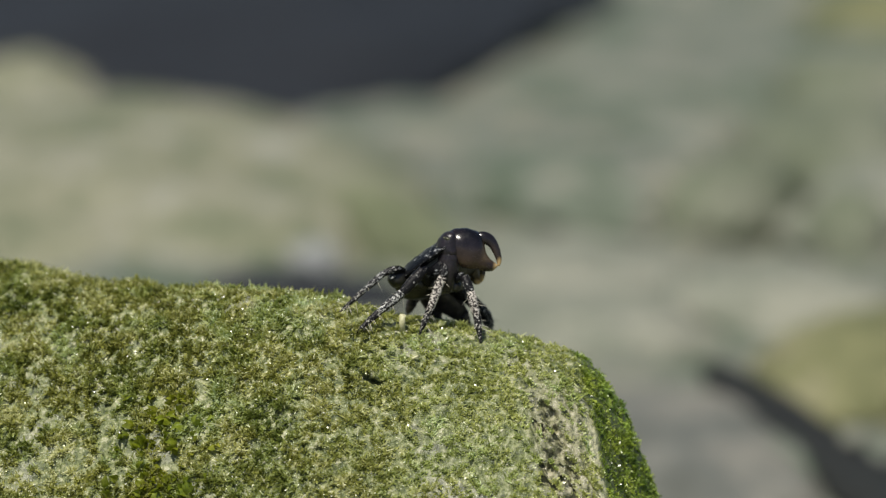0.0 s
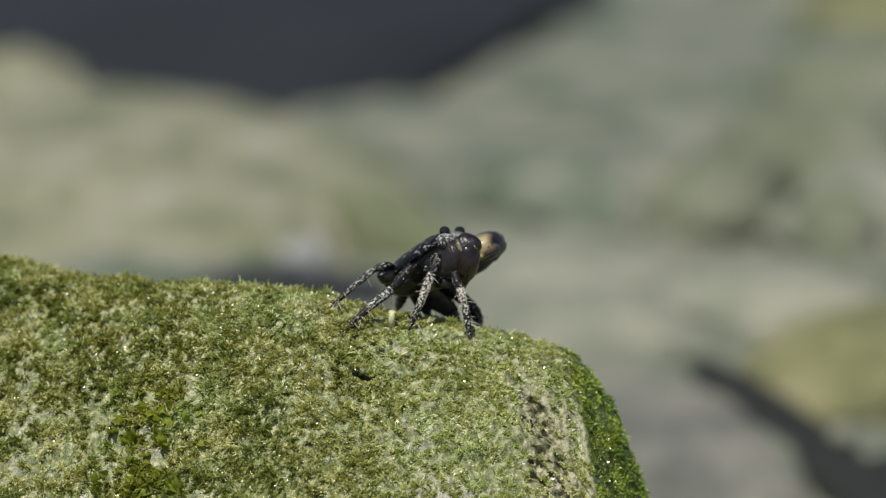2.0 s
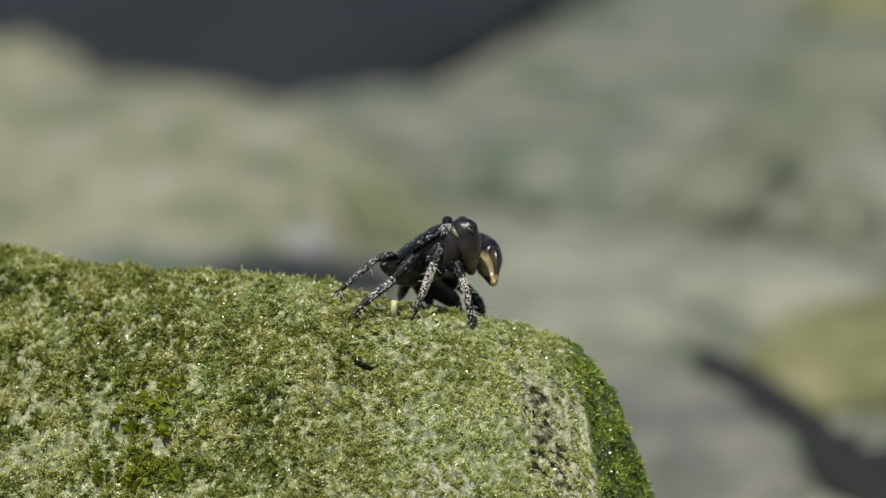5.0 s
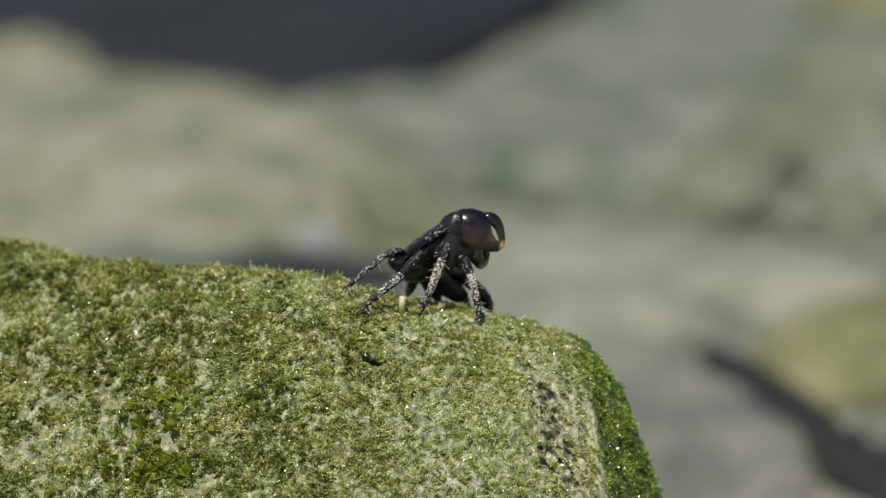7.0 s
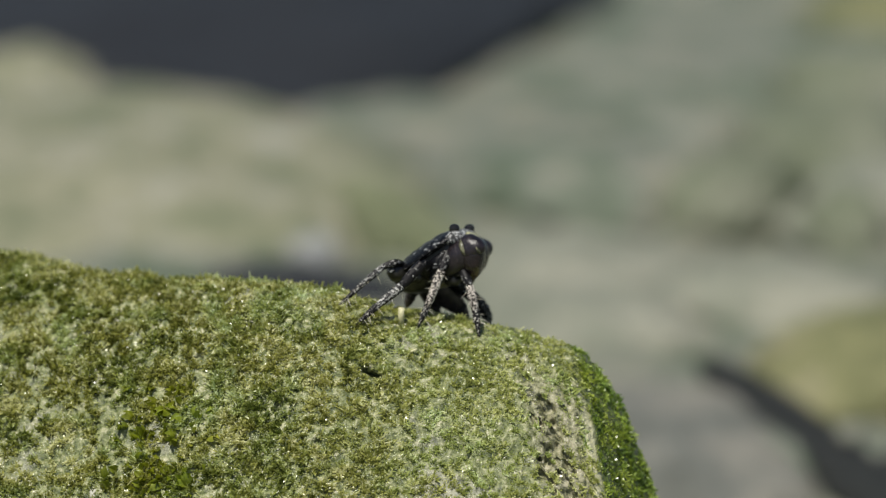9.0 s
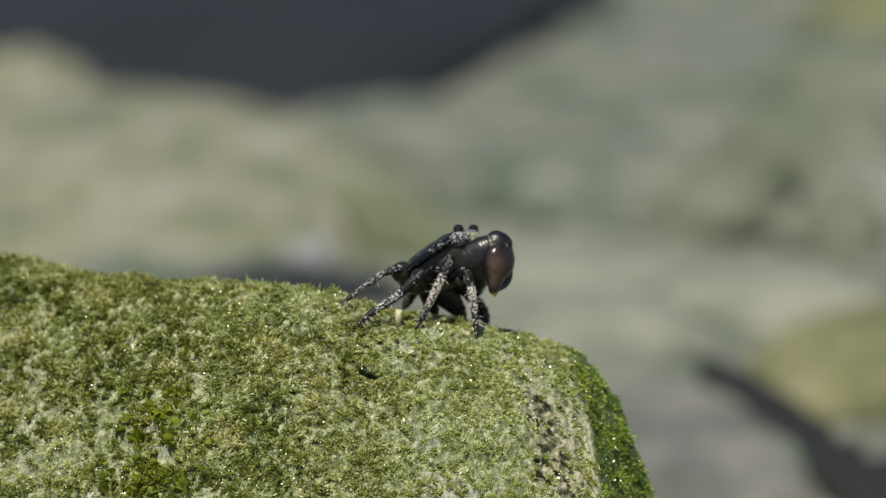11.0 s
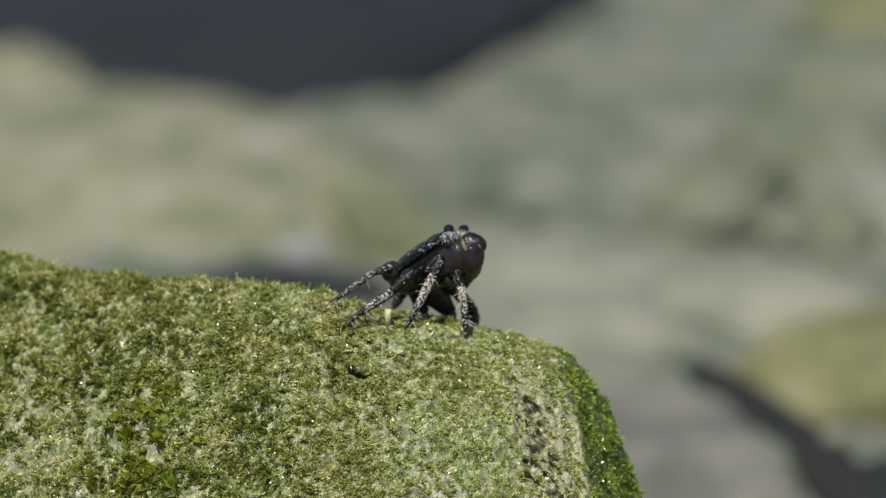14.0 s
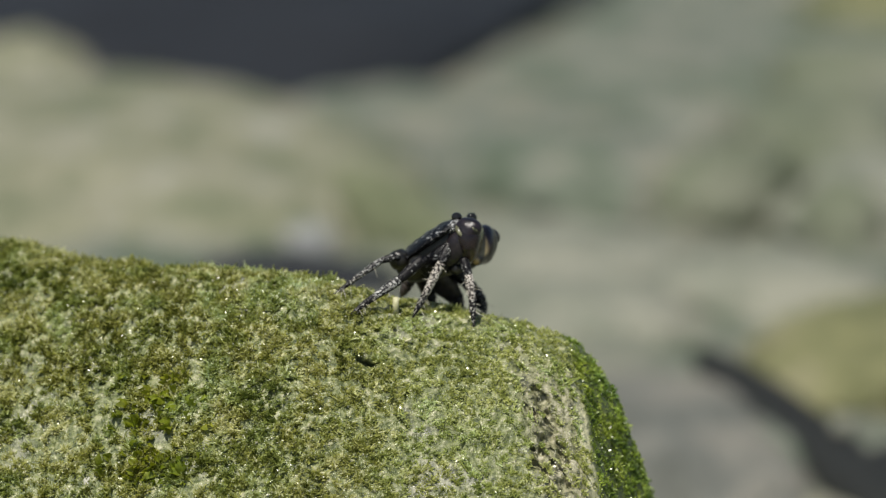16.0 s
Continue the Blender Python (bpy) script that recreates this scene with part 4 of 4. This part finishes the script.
FAR_ROWS = [
    (0, 14.0, 28.0, 6, 30, -60, 6),
    (0.1, 15.2, 27.2, 6, 55, -55, 6),
    (0.2, 17.6, 26.4, 7, 35, -50, 8),
    (0.3, 15.6, 27.4, 8, 14, -20, 10),
    (0.4, 16.8, 27.8, 8, 8, -12, 12),
    (0.5, 18.0, 28.4, 8, 4, -8, 10),
    (0.6, 15.6, 27.2, 8, 14, -18, 10),
    (0.7, 16.4, 26.2, 7, 8, -95, 3),
    (0.9, 15.6, 26.8, 6, 25, -66, 5),
    (1.2, 15.6, 28.0, 6, 25, -62, 5),
    (1.3, 16.8, 29.4, 8, 8, -15, 10),
    (1.4, 18.6, 27.4, 8, 30, -45, 6),
    (1.5, 15.8, 25.8, 7, 8, -114, 3),
    (1.7, 15.6, 25.2, 7, 8, -114, 3),
    (1.8, 20.8, 27.2, 8, 8, -96, 10),
    (1.9, 22.6, 29.2, 8, 18, -106, 28, -78),
    (2.1, 25.2, 29.4, 8, 16, -106, 36, -78),
    (2.3, 25.8, 26.4, 8, 18, -106, 36, -78),
    (2.4, 26.4, 22.4, 8, 24, -106, 36, -78),
    (2.5, 26.4, 18.8, 8, 30, -106, 36, -78),
    (2.6, 26.8, 20.2, 8, 28, -106, 36, -78),
    (2.7, 26.4, 24.8, 8, 20, -106, 36, -78),
    (2.9, 26.2, 25.8, 8, 18, -106, 36, -78),
    (3, 25.8, 22.6, 8, 24, -106, 36, -78),
    (3.1, 23.4, 18.8, 8, 30, -106, 28, -78),
    (3.2, 22, 17.4, 7, 30, -100, 6, -40),
    (3.3, 21.2, 17.6, 7, 30, -100, 6, -40),
    (3.4, 22.2, 20.8, 8, 30, -106, 28, -78),
    (3.5, 24.6, 25, 8, 18, -106, 34, -78),
    (3.6, 24.4, 25.2, 8, 18, -106, 34, -78),
    (3.7, 23.2, 26.2, 8, 18, -106, 28, -78),
    (3.9, 22.4, 27.2, 8, 16, -106, 28, -78),
    (4, 22.2, 27.2, 8, 18, -106, 28, -78),
    (4.1, 25.4, 24, 8, 22, -106, 36, -78),
    (4.2, 23.6, 20, 8, 28, -106, 28, -78),
    (4.3, 22, 19.2, 8, 30, -100, 6, -40),
    (4.5, 19.6, 22.0, 7, 20, -78, 5),
    (4.7, 22.0, 20.8, 8, 30, -60, 5),
    (5.3, 24.0, 24.0, 8, 14, -90, 14),
    (5.9, 23.6, 26.4, 8, 8, -96, 16),
    (6.4, 18.0, 24.4, 7, 20, -68, 6),
    (6.8, 15.2, 26.8, 6, 30, -60, 6),
    (7, 15.2, 27.2, 6, 30, -58, 6),
    (7.1, 17.2, 27.0, 8, 10, -16, 10),
    (7.2, 17.2, 26.8, 8, 20, -28, 9),
    (7.3, 16.0, 25.4, 7, 8, -80, 3),
    (7.4, 16.0, 25.4, 7, 8, -112, 3),
    (9.2, 16.2, 25.4, 7, 8, -114, 3),
    (10.2, 15.2, 24.8, 9, 20, -60, 2),
    (11.3, 20.8, 20.4, 7, 20, 110, 2),
    (12.5, 22.4, 20.4, 7, 20, 112, 3),
    (12.7, 25.6, 27.6, 8, 14, 96, 4),
    (12.9, 23.4, 27.0, 8, 12, 96, 4),
    (13.2, 23.6, 27.4, 8, 12, 70, 5),
    (13.5, 22.4, 29.6, 8, 12, 58, 5),
    (13.6, 21.2, 30.8, 8, 10, -10, 10),
    (13.7, 21.2, 30.0, 8, 8, -8, 12),
    (13.8, 20.0, 28.8, 8, 20, -18, 9),
    (13.9, 17.2, 26.0, 8, 10, -70, 3),
    (14.1, 17.2, 26.0, 8, 10, -112, 3),
    (15.4, 17.8, 26.0, 7, 8, -114, 3),
    (15.6, 21.2, 26.0, 7, 6, -104, 12),
    (16, 21.4, 26.0, 7, 6, -105, 12),
]
LEAN_FORWARD = [(0.0, 0.0), (9.2, 0.0), (10.0, 0.5), (11.3, 1.0), (16.0, 1.0)]   # seconds, share of the small step forward


def lean_at(t):
    return float(np.interp(t, [a for a, _ in LEAN_FORWARD], [b for _, b in LEAN_FORWARD]))


def key_claw(claw, rows, shoulder, wrist):
    palm, finger, arm = claw
    palm_rows, finger_rows, arm_rows = [], [], []
    for t, x, z, y, tilt, swing, gape, *more in rows:
        roll = more[0] if more else 0.0
        m = pose(x * MM, y * MM, z * MM, 0, 0, swing) @ pose(0, 0, 0, 0, tilt, 0) @ pose(0, 0, 0, roll, 0, 0)
        palm_rows.append((t, m))
        finger_rows.append((t, pose(5.2 * MM, 0, 3.0 * MM, 0, 15 - gape, 0)))
        start = Vector(shoulder) * MM + Vector((2.6 * MM * lean_at(t), 0, 0))
        end = m @ (Vector(wrist) * MM)
        way = (end - start).normalized()
        turn = way.to_track_quat("X", "Z").to_matrix().to_4x4()
        arm_rows.append((t, Matrix.Translation(end - way * 12.0 * MM) @ turn))
    walk(palm, palm_rows)
    walk(finger, finger_rows)
    walk(arm, arm_rows)


def motions():
    key_claw(NEAR_CLAW, NEAR_ROWS, (6.0, -10.0, 23.5), (-6.4, -1.5, 2.0))
    key_claw(FAR_CLAW, FAR_ROWS, (9.0, 8.0, 20.0), (-6.4, 1.5, 2.0))
    for ob in BODY_PARTS:
        walk(ob, [(t, pose(2.6 * MM * s, 0, 0.5 * MM * s)) for t, s in LEAN_FORWARD])
    for ob in LEGS:
        at = ob.location.copy()
        walk(ob, [(t, pose(at.x, at.y, at.z, 0, 5.0 * s, 0)) for t, s in LEAN_FORWARD])


motions()
